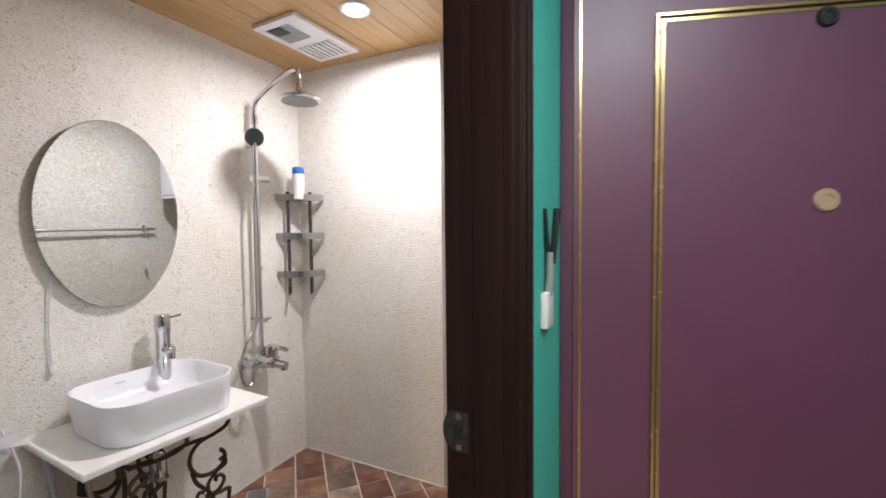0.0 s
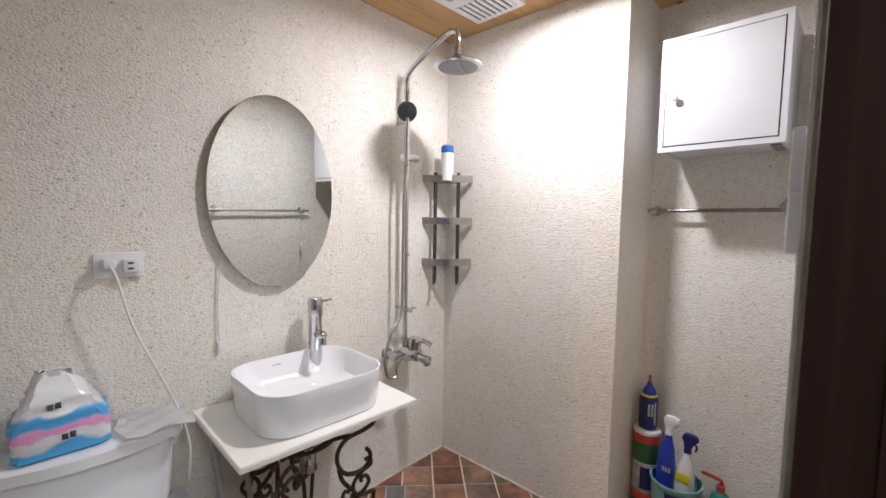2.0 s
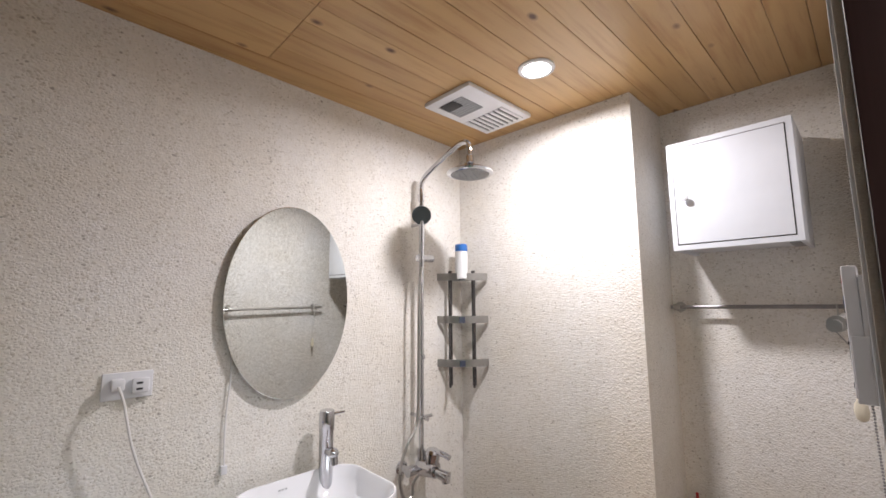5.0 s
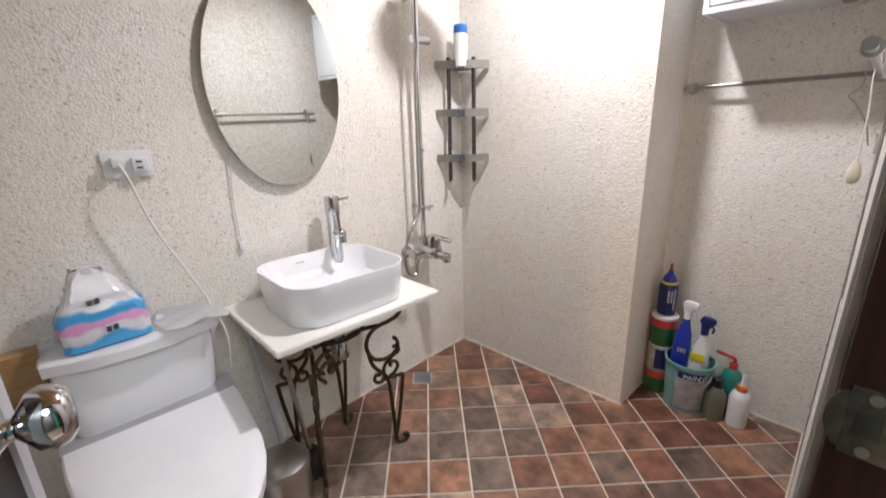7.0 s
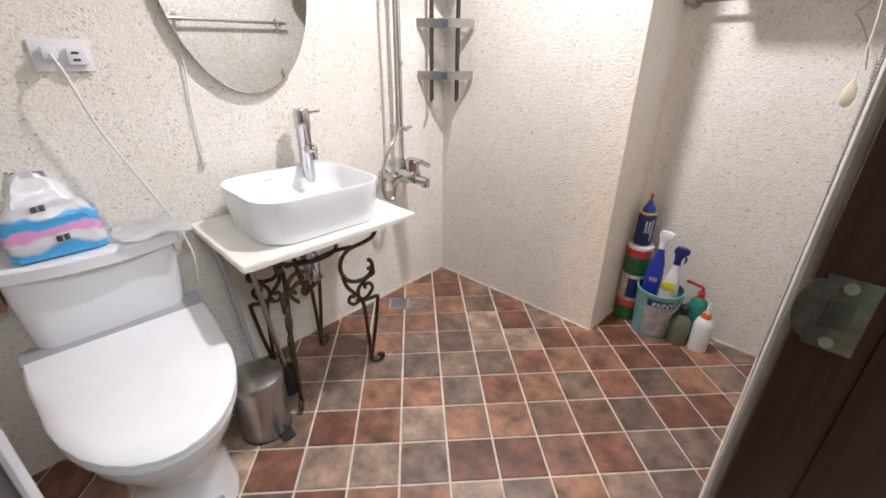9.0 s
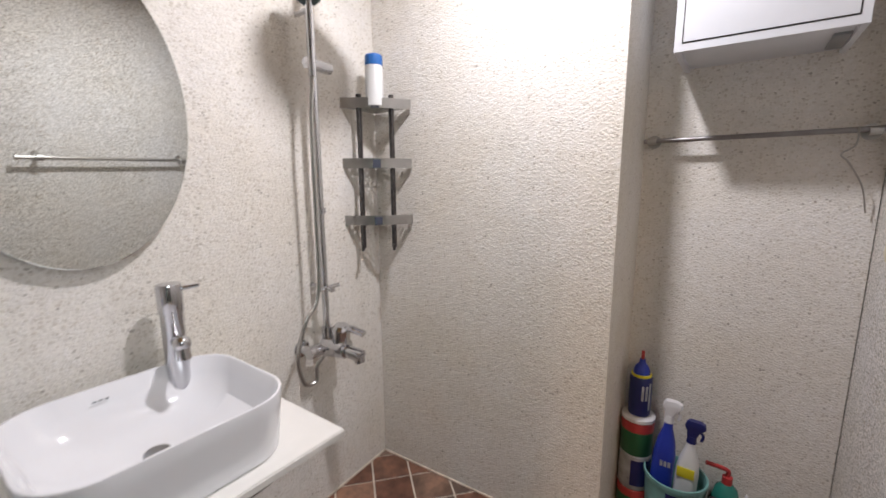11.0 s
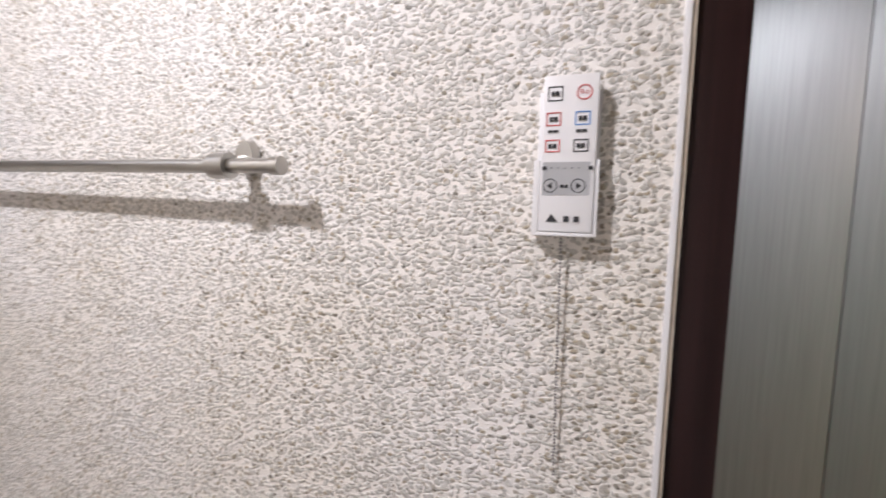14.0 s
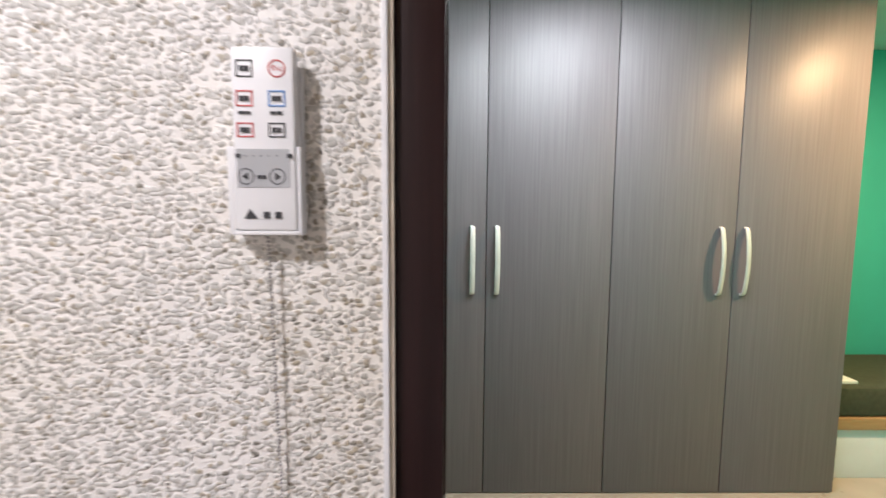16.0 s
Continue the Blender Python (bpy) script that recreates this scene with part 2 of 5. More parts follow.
def prism(bm, pts, z0, z1):
    """An upright prism over a plan outline, counter-clockwise."""
    lo = [bm.verts.new((x, y, z0)) for x, y in pts]
    hi = [bm.verts.new((x, y, z1)) for x, y in pts]
    bm.faces.new(lo[::-1])
    bm.faces.new(hi)
    k = len(pts)
    for i in range(k):
        bm.faces.new((lo[i], lo[(i + 1) % k], hi[(i + 1) % k], hi[i]))


def loft(bm, rings, cap0=True, cap1=True):
    """Skin closed rings of points of equal count."""
    vs = [[bm.verts.new(p) for p in ring] for ring in rings]
    k = len(vs[0])
    for a, b in zip(vs, vs[1:]):
        for i in range(k):
            bm.faces.new((a[i], a[(i + 1) % k], b[(i + 1) % k], b[i]))
    if cap0:
        bm.faces.new(vs[0][::-1])
    if cap1:
        bm.faces.new(vs[-1])


def lathe(bm, cx, cy, cz, profile, seg=24, squash=1.0):
    """Turn a profile of (radius, height) about an upright axis."""
    loft(bm, [[(cx + r * math.cos(2 * math.pi * i / seg), cy + squash * r * math.sin(2 * math.pi * i / seg), cz + h) for i in range(seg)] for r, h in profile])


def rod(bm, p0, p1, r, r1=None, seg=14):
    p0, p1 = Vector(p0), Vector(p1)
    q = (p1 - p0).to_track_quat("Z", "Y")
    rings = []
    for p, rr in ((p0, r), (p1, r if r1 is None else r1)):
        rings.append([p + q @ Vector((rr * math.cos(2 * math.pi * i / seg), rr * math.sin(2 * math.pi * i / seg), 0)) for i in range(seg)])
    loft(bm, rings)


def smooth_path(pts, steps=8):
    """Catmull-Rom through the points."""
    p = [Vector(q) for q in pts]
    p = [p[0] * 2 - p[1]] + p + [p[-1] * 2 - p[-2]]
    out = []
    for i in range(1, len(p) - 2):
        for s in range(steps):
            t = s / steps
            a, b, c, d = p[i - 1], p[i], p[i + 1], p[i + 2]
            out.append(0.5 * ((2 * b) + (c - a) * t + (2 * a - 5 * b + 4 * c - d) * t * t + (3 * b - a - 3 * c + d) * t ** 3))
    out.append(p[-2])
    return out


def tube(bm, pts, r, seg=10, steps=8, flat=1.0):
    path = smooth_path(pts, steps)
    rings, up = [], Vector((0.13, 0.21, 0.97)).normalized()
    for i, p in enumerate(path):
        d = (path[min(i + 1, len(path) - 1)] - path[max(i - 1, 0)]).normalized()
        a = up - d * up.dot(d)
        if a.length < 0.05:
            a = Vector((1, 0, 0)) - d * d.x
        a.normalize()
        up = a
        b = d.cross(a)
        rings.append([p + a * (r * math.cos(2 * math.pi * j / seg)) + b * (r * flat * math.sin(2 * math.pi * j / seg)) for j in range(seg)])
    loft(bm, rings)


def rrect(cx, cy, z, hx, hy, rad, seg=6):
    """A rounded rectangle ring."""
    out = []
    for qx, qy, a0 in ((1, 1, 0), (-1, 1, 90), (-1, -1, 180), (1, -1, 270)):
        for i in range(seg + 1):
            a = radians(a0 + 90 * i / seg)
            out.append((cx + qx * (hx - rad) + rad * math.cos(a), cy + qy * (hy - rad) + rad * math.sin(a), z))
    return out


PLACES = {}


def part(name, bm, material, parent=None, label="", smooth=True, base=True):
    """Link a bmesh, drawn in plan units, as one mesh object; under parent if given."""
    bmesh.ops.recalc_face_normals(bm, faces=bm.faces[:])
    bm.transform(Matrix.Scale(S, 4))
    co = [v.co for v in bm.verts]
    lo = Vector([min(c[i] for c in co) for i in range(3)])
    hi = Vector([max(c[i] for c in co) for i in range(3)])
    o = Vector(((lo.x + hi.x) / 2, (lo.y + hi.y) / 2, lo.z))
    bm.transform(Matrix.Translation(-o))
    me = bpy.data.meshes.new(name)
    bm.to_mesh(me)
    bm.free()
    me.materials.append(material)
    if smooth:
        me.polygons.foreach_set("use_smooth", [True] * len(me.polygons))
        me.set_sharp_from_angle(angle=radians(38))
    ob = new(name, me)
    ob.location = o
    PLACES[ob] = o
    if parent:
        ob.parent = parent
        ob.location = o - PLACES[parent]
    if label:
        ob["label"] = label
    return ob


def thing(name, x, y, z, label, category, group="", kind=""):
    """An empty at the base of a thing, which its parts hang under."""
    ob = new(name)
    ob.empty_display_size = 0.05
    ob.location = (x * S, y * S, z * S)
    PLACES[ob] = ob.location.copy()
    return tagged(ob, label, category, group, kind)


def structure(ob, label="", category=""):
    return tagged(ob, label, category, "", "structure")


def B():
    return bmesh.new()


def boxpart(name, dims, material, parent=None, bevel=0.002, label=""):
    bm = B()
    box(bm, *dims, bevel=bevel)
    return part(name, bm, material, parent, label)


# ---- the room ----
ZC = 2.46  # ceiling


def west(y):
    """x of the mirror wall's face at y; the room is a little out of square."""
    return -2.045 - 0.05 * (y - 0.55)


def east(y):
    return -0.393 - 0.016 * (y - 0.77)


KX, KY, CY, NY = -1.083, 1.99, 1.95, 2.36   # column edge, corner, niche back
SY = -0.40                                  # south wall
bm = B()
prism(bm, [(west(SY) - 0.25, SY), (west(SY), SY), (west(2.2), 2.2), (west(2.2) - 0.25, 2.2)], 0, ZC)
wall_west = structure(part("wall_west", bm, PEBBLE, smooth=False), "wall of pale washed pebbles in buff cement", "wall")
bm = B()
prism(bm, [(west(CY) + 0.001, CY), (KX, KY), (KX, NY + 0.2), (-2.35, NY + 0.2), (-2.35, 2.2), (west(2.2), 2.2)], 0, ZC)
structure(part("wall_north", bm, PEBBLE, smooth=False), "boxed-out shower wall of pale washed pebbles", "wall")
bm = B()
prism(bm, [(KX, NY), (east(NY), NY), (east(NY), NY + 0.2), (KX, NY + 0.2)], 0, ZC)
structure(part("wall_niche", bm, PEBBLE, smooth=False), "back wall of the niche, pale washed pebbles", "wall")
bm = B()
prism(bm, [(-2.3, SY - 0.15), (-0.33, SY - 0.15), (-0.33, SY), (west(SY), SY), (-2.3, SY)], 0, ZC)
structure(part("wall_south", bm, PEBBLE, smooth=False), "end wall of pale washed pebbles", "wall")
# the wall with the doorway: pebbles inside, teal paint in the hall
DY0, DY1, DZ, HX = -0.10, 0.752, 2.16, -0.252
XM = -0.32
JY = 0.717  # face of the latch jamb
bm = B()
prism(bm, [(east(0.772), 0.772), (XM, 0.772), (XM, NY + 0.2), (east(NY), NY + 0.2)], 0, ZC)
prism(bm, [(east(SY), SY), (XM, SY), (XM, DY0 - 0.035), (east(0), DY0 - 0.035)], 0, ZC)
prism(bm, [(east(0), DY0 - 0.035), (XM, DY0 - 0.035), (XM, 0.772), (east(0.772), 0.772)], DZ + 0.035, ZC)
structure(part("wall_east", bm, PEBBLE_OPEN, smooth=False), "wall of pale washed pebbles beside the doorway", "wall")
bm = B()
box(bm, XM, HX, 0.772, 1.10, 0, ZC)
box(bm, XM, HX, -2.6, DY0 - 0.035, 0, ZC)
box(bm, XM, HX, DY0 - 0.035, 0.772, DZ + 0.035, ZC)
structure(part("wall_hall_west", bm, TEAL, smooth=False), "teal painted hall wall around the bathroom doorway", "wall")
# hall
bm = B()
box(bm, XM, -0.253, 1.10, 1.28, 0, ZC)
box(bm, 0.74, 2.6, 1.10, 1.28, 0, ZC)
box(bm, -0.21, 0.74, 1.10, 1.28, 2.2, ZC)
structure(part("wall_hall_north", bm, TEAL, smooth=False), "teal painted hall wall with the entrance", "wall")
structure(boxpart("wall_hall_south", (XM, 2.6, -2.75, -2.6, 0, ZC), TEAL, bevel=0), "teal painted wall at the end of the room", "wall")
structure(boxpart("wall_hall_east", (1.9, 2.05, -2.75, 1.28, 0, ZC), TEAL, bevel=0), "teal painted wall behind the wardrobe", "wall")
structure(boxpart("floor_hall", (-0.27, 2.75, -2.75, 2.3, -0.08, 0.0), HALLFLOOR, bevel=0), "plain beige tiled hall floor", "floor")
structure(boxpart("ceiling_hall", (-0.32, 2.75, -2.75, 2.3, ZC, ZC + 0.08), WHITEPAINT, bevel=0), "white painted hall ceiling", "ceiling")
structure(boxpart("wall_landing", (XM, 1.6, 2.2, 2.3, 0, ZC), WHITEPAINT, bevel=0), "white landing wall beyond the entrance", "wall")
structure(boxpart("wall_landing_side", (1.45, 1.6, 1.28, 2.2, 0, ZC), WHITEPAINT, bevel=0), "white landing side wall", "wall")
# ceiling of pine boards, one mesh
bm = B()
wd = 0.098
random.seed(4)
x = -2.32
while x < -0.3:
    cuts = sorted([-0.6] + [random.uniform(-0.2, 0.9)] + [2.6]) if random.random() < 0.3 else [-0.6, 0.70, 2.6]
    for a, b in zip(cuts, cuts[1:]):
        box(bm, x + 0.0007, min(x + wd, -0.32) - 0.0007, a + 0.001, b - 0.001, ZC + random.uniform(0, 0.0012), ZC + 0.02, bevel=0.002)
    x += wd
box(bm, -2.36, -0.32, -0.6, 2.6, ZC + 0.022, ZC + 0.08)
structure(part("ceiling", bm, PINE, smooth=False), "ceiling of varnished knotty pine boards", "ceiling")
# floor bed under the tiles
floor = structure(boxpart("floor", (-2.3, -0.27, -0.5, 2.5, -0.08, 0.0), GROUT, bevel=0), "floor of small terracotta tiles laid diagonally with cream grout", "floor")
bm = B()
for a, b in (((west(SY), SY), (west(CY), CY)), ((west(CY), CY), (KX, KY)), ((KX, KY), (KX, NY)), ((KX, NY), (east(NY), NY)), ((east(NY), NY), (east(0.79), 0.79))):
    d = Vector((b[0] - a[0], b[1] - a[1]))
    nrm = Vector((d.y, -d.x)).normalized() * 0.007
    prism(bm, [a, (a[0] + nrm.x, a[1] + nrm.y), (b[0] + nrm.x, b[1] + nrm.y), b], 0.0, 0.009)
structure(part("trim", bm, GROUT, smooth=False), "cream grout bead along the foot of the walls", "trim")


# ---- doorway ----
door_frame = thing("door_frame_1", -0.31, 0.74, 0, "dark brown wooden door frame of the bathroom", "door frame", kind="structure")
bm = B()
box(bm, -0.384, -0.252, JY, 0.7715, 0, DZ + 0.03, bevel=0.003)
box(bm, -0.322, -0.226, JY - 0.004, JY + 0.02, 0, DZ + 0.0, bevel=0.003)
box(bm, -0.262, -0.240, DY1 - 0.040, DY1 - 0.030, 0, DZ, bevel=0.003)
part("jamb", bm, DARKWOOD, door_frame)
bm = B()
box(bm, -0.252, -0.221, DY1 - 0.034, 0.757, 0, DZ + 0.07, bevel=0.005)
box(bm, -0.223, -0.214, DY1 - 0.030, 0.747, 0, DZ + 0.055, bevel=0.004)
part("casing", bm, DARKWOOD, door_frame)
boxpart("sealant", (-0.3925, -0.3842, 0.7655, 0.7715, 0.01, DZ + 0.03), GROUT, door_frame, 0.001)
boxpart("sealant", (-0.3965, -0.3925, 0.7705, 0.7765, 0.01, DZ + 0.03), PLASTIC, door_frame, 0.001)
bm = B()
box(bm, -0.404, -0.245, DY0 - 0.034, DY0, 0, DZ + 0.03, bevel=0.004)
box(bm, -0.252, -0.215, DY0 - 0.065, DY0 + 0.004, 0, DZ + 0.07, bevel=0.005)
part("jamb", bm, DARKWOOD, door_frame)
bm = B()
box(bm, -0.403, -0.246, DY0, DY1, DZ, DZ + 0.03, bevel=0.004)
box(bm, -0.251, -0.216, DY0, DY1, DZ, DZ + 0.065, bevel=0.005)
part("head", bm, DARKWOOD, door_frame)
boxpart("threshold", (-0.41, -0.24, DY0, DY1, 0.0, 0.02), MARBLE, door_frame, 0.004)
bm = B()
sy, sz = JY - 0.0005, 1.057
box(bm, -0.374, -0.334, sy - 0.003, sy, sz - 0.040, sz + 0.040, bevel=0.001)
loft(bm, [[(-0.374 - 0.016 * math.cos(a), sy - o, sz + 0.034 * math.sin(a)) for a in [radians(-90 + 15 * i) for i in range(13)]] for o in (0.0, 0.0031)])
strike = part("strike_plate", bm, WORN, door_frame, "worn steel strike plate")
# no opening is cut: a black block paints the dark inside the latch hole
bm = B()
box(bm, -0.366, -0.346, sy - 0.0042, sy - 0.003, sz - 0.014, sz + 0.014, bevel=0.0008)
part("latch_hole_shade", bm, BLACK, strike)
for dz in (-0.031, 0.031):
    bm = B()
    rod(bm, (-0.355, sy - 0.005, sz + dz), (-0.355, sy - 0.002, sz + dz), 0.006)
    part("screw", bm, DULL, strike)

# the bathroom door stands open along the toilet side
door = thing("door_1", -0.40, -0.05, 0, "dark framed bathroom door with a frosted glass panel, standing open", "door", kind="structure")
HY, TX = -0.06, -1.085
def leaf_y(x):
    return HY + 0.16 * (-0.40 - x)
def leaf_box(bm, x0, x1, z0, z1, t0, t1, bevel=0.003):
    r0 = [(x0, leaf_y(x0) + t0, z0), (x1, leaf_y(x1) + t0, z0), (x1, leaf_y(x1) + t1, z0), (x0, leaf_y(x0) + t1, z0)]
    loft(bm, [r0, [(a, b, z1) for a, b, _ in r0]])
bm = B(); leaf_box(bm, TX + 0.03, TX + 0.17, 0.03, 2.13, -0.02, 0.018); part("stile", bm, DARKWOOD, door)
bm = B(); leaf_box(bm, -0.52, -0.415, 0.03, 2.13, -0.02, 0.018); part("stile", bm, DARKWOOD, door)
for z0, z1 in ((0.03, 0.20), (2.0, 2.13)):
    bm = B(); leaf_box(bm, TX + 0.17, -0.52, z0, z1, -0.02, 0.018); part("rail", bm, DARKWOOD, door)
bm = B(); leaf_box(bm, TX + 0.17, -0.52, 0.20, 2.0, -0.004, 0.004); part("pane", bm, FROST, door, "frosted glass pane")
bm = B(); leaf_box(bm, TX + 0.17, TX + 0.185, 0.2, 2.0, 0.002, 0.02); part("bead", bm, ALU, door)
bm = B(); leaf_box(bm, TX, TX + 0.03, 0.03, 2.13, -0.024, 0.024); part("edge_strip", bm, ALU, door, "pale aluminium edge strip")
kx, kz = TX + 0.085, 1.055
bm = B()
ky = leaf_y(kx) + 0.018
def along_y(bm, cx, cz, y0, profile, seg=24):
    loft(bm, [[(cx + r * math.cos(2 * math.pi * i / seg), y0 + h, cz + r * math.sin(2 * math.pi * i / seg)) for i in range(seg)] for r, h in profile])
along_y(bm, kx, kz, ky, [(0.034, 0), (0.034, 0.006), (0.020, 0.012), (0.013, 0.02), (0.012, 0.026), (0.020, 0.032), (0.034, 0.041), (0.038, 0.054), (0.035, 0.068), (0.025, 0.077), (0.008, 0.079)])
part("knob", bm, CHROME, door, "round chrome door knob")

# ---- entrance ----
entrance = thing("door_2", 0.2, 1.2, 0, "purple lacquered steel entrance door with gold beading, standing ajar", "door", kind="structure")
AX, AY, ANG = -0.215, 1.115, 20.0
ca, sa = math.cos(radians(ANG)), math.sin(radians(ANG))
def leafm(bm, u0, u1, z0, z1, d0, d1):
    """A block on the leaf: u along it, d out of its face."""
    r = [(AX + u * ca + d * sa, AY + u * sa - d * ca) for u, d in ((u0, d0), (u1, d0), (u1, d1), (u0, d1))]
    loft(bm, [[(a, b, z0) for a, b in r], [(a, b, z1) for a, b in r]])
def leafp(u, d, z):
    return (AX + u * ca + d * sa, AY + u * sa - d * ca, z)
bm = B(); leafm(bm, 0.0, 0.92, 0.03, 2.17, -0.05, 0.0); part("leaf", bm, PURPLE, entrance)
bm = B(); leafm(bm, 0.013, 0.018, 0.04, 2.16, 0, 0.004); part("edge_bead", bm, BRASS, entrance)
for u0, u1, d in ((0.194, 0.201, 0.010), (0.207, 0.215, 0.007)):
    o = u0 - 0.194
    z0, z1 = 0.20 + o, 1.980 - o
    for a0, a1, b0, b1 in ((u0, u1, z0, z1), (0.989 - u1, 0.989 - u0, z0, z1), (u1, 0.989 - u1, z1 - (u1 - u0), z1), (u1, 0.989 - u1, z0, z0 + u1 - u0)):
        bm = B(); leafm(bm, a0, a1, b0, b1, 0, d); part("bead", bm, BRASS, entrance)
bm = B(); leafm(bm, 0.2155, 0.7735, 0.222, 1.958, 0, 0.006); part("panel", bm, PURPLE, entrance)
def rosette(u, z, r, mat, name):
    bm = B()
    c, d = Vector(leafp(u, 0.006, z)), Vector((sa, -ca, 0))
    q = d.to_track_quat("Z", "Y")
    rings = []
    for rr, hh in ((r, 0), (r, 0.004), (r * 0.85, 0.009), (r * 0.5, 0.009), (r * 0.4, 0.005), (0.001, 0.005)):
        rings.append([c + d * hh + q @ Vector((rr * math.cos(2 * math.pi * i / 20), rr * math.sin(2 * math.pi * i / 20), 0)) for i in range(20)])
    loft(bm, rings)
    part(name, bm, mat, entrance)
rosette(0.570, 1.942, 0.024, BLACK, "peephole")
rosette(0.580, 1.515, 0.028, plain("pale_copper", (0.70, 0.50, 0.36), 0.35, 0.6), "lock_ring")
bm = B()
box(bm, -0.251, -0.205, 1.122, 1.165, 0, 2.25, bevel=0.004)
part("frame_post", bm, PURPLE, entrance)
boxpart("frame_post", (0.74, 0.79, 1.06, 1.13, 0, 2.25), PURPLE, entrance, 0.004)
boxpart("frame_head", (-0.205, 0.74, 1.06, 1.13, 2.2, 2.25), PURPLE, entrance, 0.004)

# clothes peg and tag on the teal wall
peg = thing("wall_hook", HX, 0.99, 1.36, "black clip hook with a white adhesive pad on the teal wall", "hook")
bm = B()
box(bm, HX + 0.001, HX + 0.018, 0.925, 0.985, 1.225, 1.310, bevel=0.006)
part("pad", bm, PLASTIC, peg, "white adhesive pad")
bm = B()
tube(bm, [(HX + 0.011, 0.955, 1.30), (HX + 0.016, 0.955, 1.34), (HX + 0.017, 0.955, 1.40)], 0.009)
part("stem", bm, GREYP, peg)
for k in (-1, 1):
    bm = B()
    tube(bm, [(HX + 0.017 + k * 0.003, 0.955, 1.375), (HX + 0.017 + k * 0.008, 0.955, 1.42), (HX + 0.017 + k * 0.014, 0.955, 1.50)], 0.005, flat=1.6)
    part("prong", bm, BLACK, peg)

# ---- mirror wall ----
def on_west(y, out):
    return west(y) + out


MC, MZ, MA, MB = 0.878, 1.532, 0.262, 0.384
mirror = thing("wall_mirror", on_west(MC, 0), MC, MZ - MB, "frameless oval wall mirror hung on the pebble wall", "mirror")
def oval(y, z, a, b, out, seg=72):
    return [(on_west(y + a * math.cos(2 * math.pi * i / seg), out), y + a * math.cos(2 * math.pi * i / seg), z + b * math.sin(2 * math.pi * i / seg)) for i in range(seg)]
bm = B()
loft(bm, [oval(MC, MZ, MA, MB, 0.022), oval(MC, MZ, MA, MB, 0.026), oval(MC, MZ, MA - 0.002, MB - 0.002, 0.0275)])
part("glass", bm, MIRROR, mirror, smooth=False)
bm = B()
loft(bm, [oval(MC, MZ, MA - 0.03, MB - 0.03, 0.0), oval(MC, MZ, MA - 0.03, MB - 0.03, 0.0215)])
part("backing", bm, GREYP, mirror)

outlet = thing("wall_socket", on_west(0.36, 0), 0.36, 1.23, "white double wall socket with a plug in it", "socket")
bm = B()
w0 = on_west(0.36, 0.0)
box(bm, w0, w0 + 0.012, 0.294, 0.424, 1.231, 1.312, bevel=0.004)
part("plate", bm, PLASTIC, outlet)
bm = B()
box(bm, w0 + 0.012, w0 + 0.035, 0.368, 0.412, 1.248, 1.292, bevel=0.005)
adaptor = part("adaptor", bm, PLASTIC, outlet)
bm = B()
for dz in (-0.009, 0.009):
    box(bm, w0 + 0.035, w0 + 0.0365, 0.378, 0.394, 1.27 + dz - 0.003, 1.27 + dz + 0.003)
part("slot", bm, INK, adaptor)
bm = B()
box(bm, w0 + 0.012, w0 + 0.016, 0.372, 0.384, 1.252, 1.288, bevel=0.001)
part("socket_face", bm, GREYBTN, outlet)
plug = thing("power_cord", w0 + 0.03, 0.34, 0.5, "white plug with a cord running down behind the toilet tank", "power cord")
bm = B()
box(bm, w0 + 0.013, w0 + 0.05, 0.315, 0.348, 1.262, 1.296, bevel=0.007)
part("plug", bm, PLASTIC, plug)
bm = B()
tube(bm, [(w0 + 0.05, 0.332, 1.275), (w0 + 0.075, 0.345, 1.23), (w0 + 0.07, 0.38, 1.08), (w0 + 0.075, 0.44, 0.92), (w0 + 0.10, 0.49, 0.78), (w0 + 0.13, 0.515, 0.66), (w0 + 0.15, 0.505, 0.55)], 0.0038)
part("cord", bm, CORD, plug)

wc = on_west(0.655, 0)
cord = thing("hanging_cord", wc + 0.01, 0.655, 0.92, "thin pale cord hanging below the mirror with a small connector", "cord")
bm = B()
tube(bm, [(wc + 0.008, 0.658, 1.37), (wc + 0.010, 0.661, 1.25), (wc + 0.009, 0.652, 1.10), (wc + 0.010, 0.655, 0.95)], 0.0028, seg=8)
part("wire", bm, CORD, cord)
boxpart("connector", (wc + 0.002, wc + 0.018, 0.645, 0.665, 0.925, 0.955), PLASTIC, cord, 0.003)

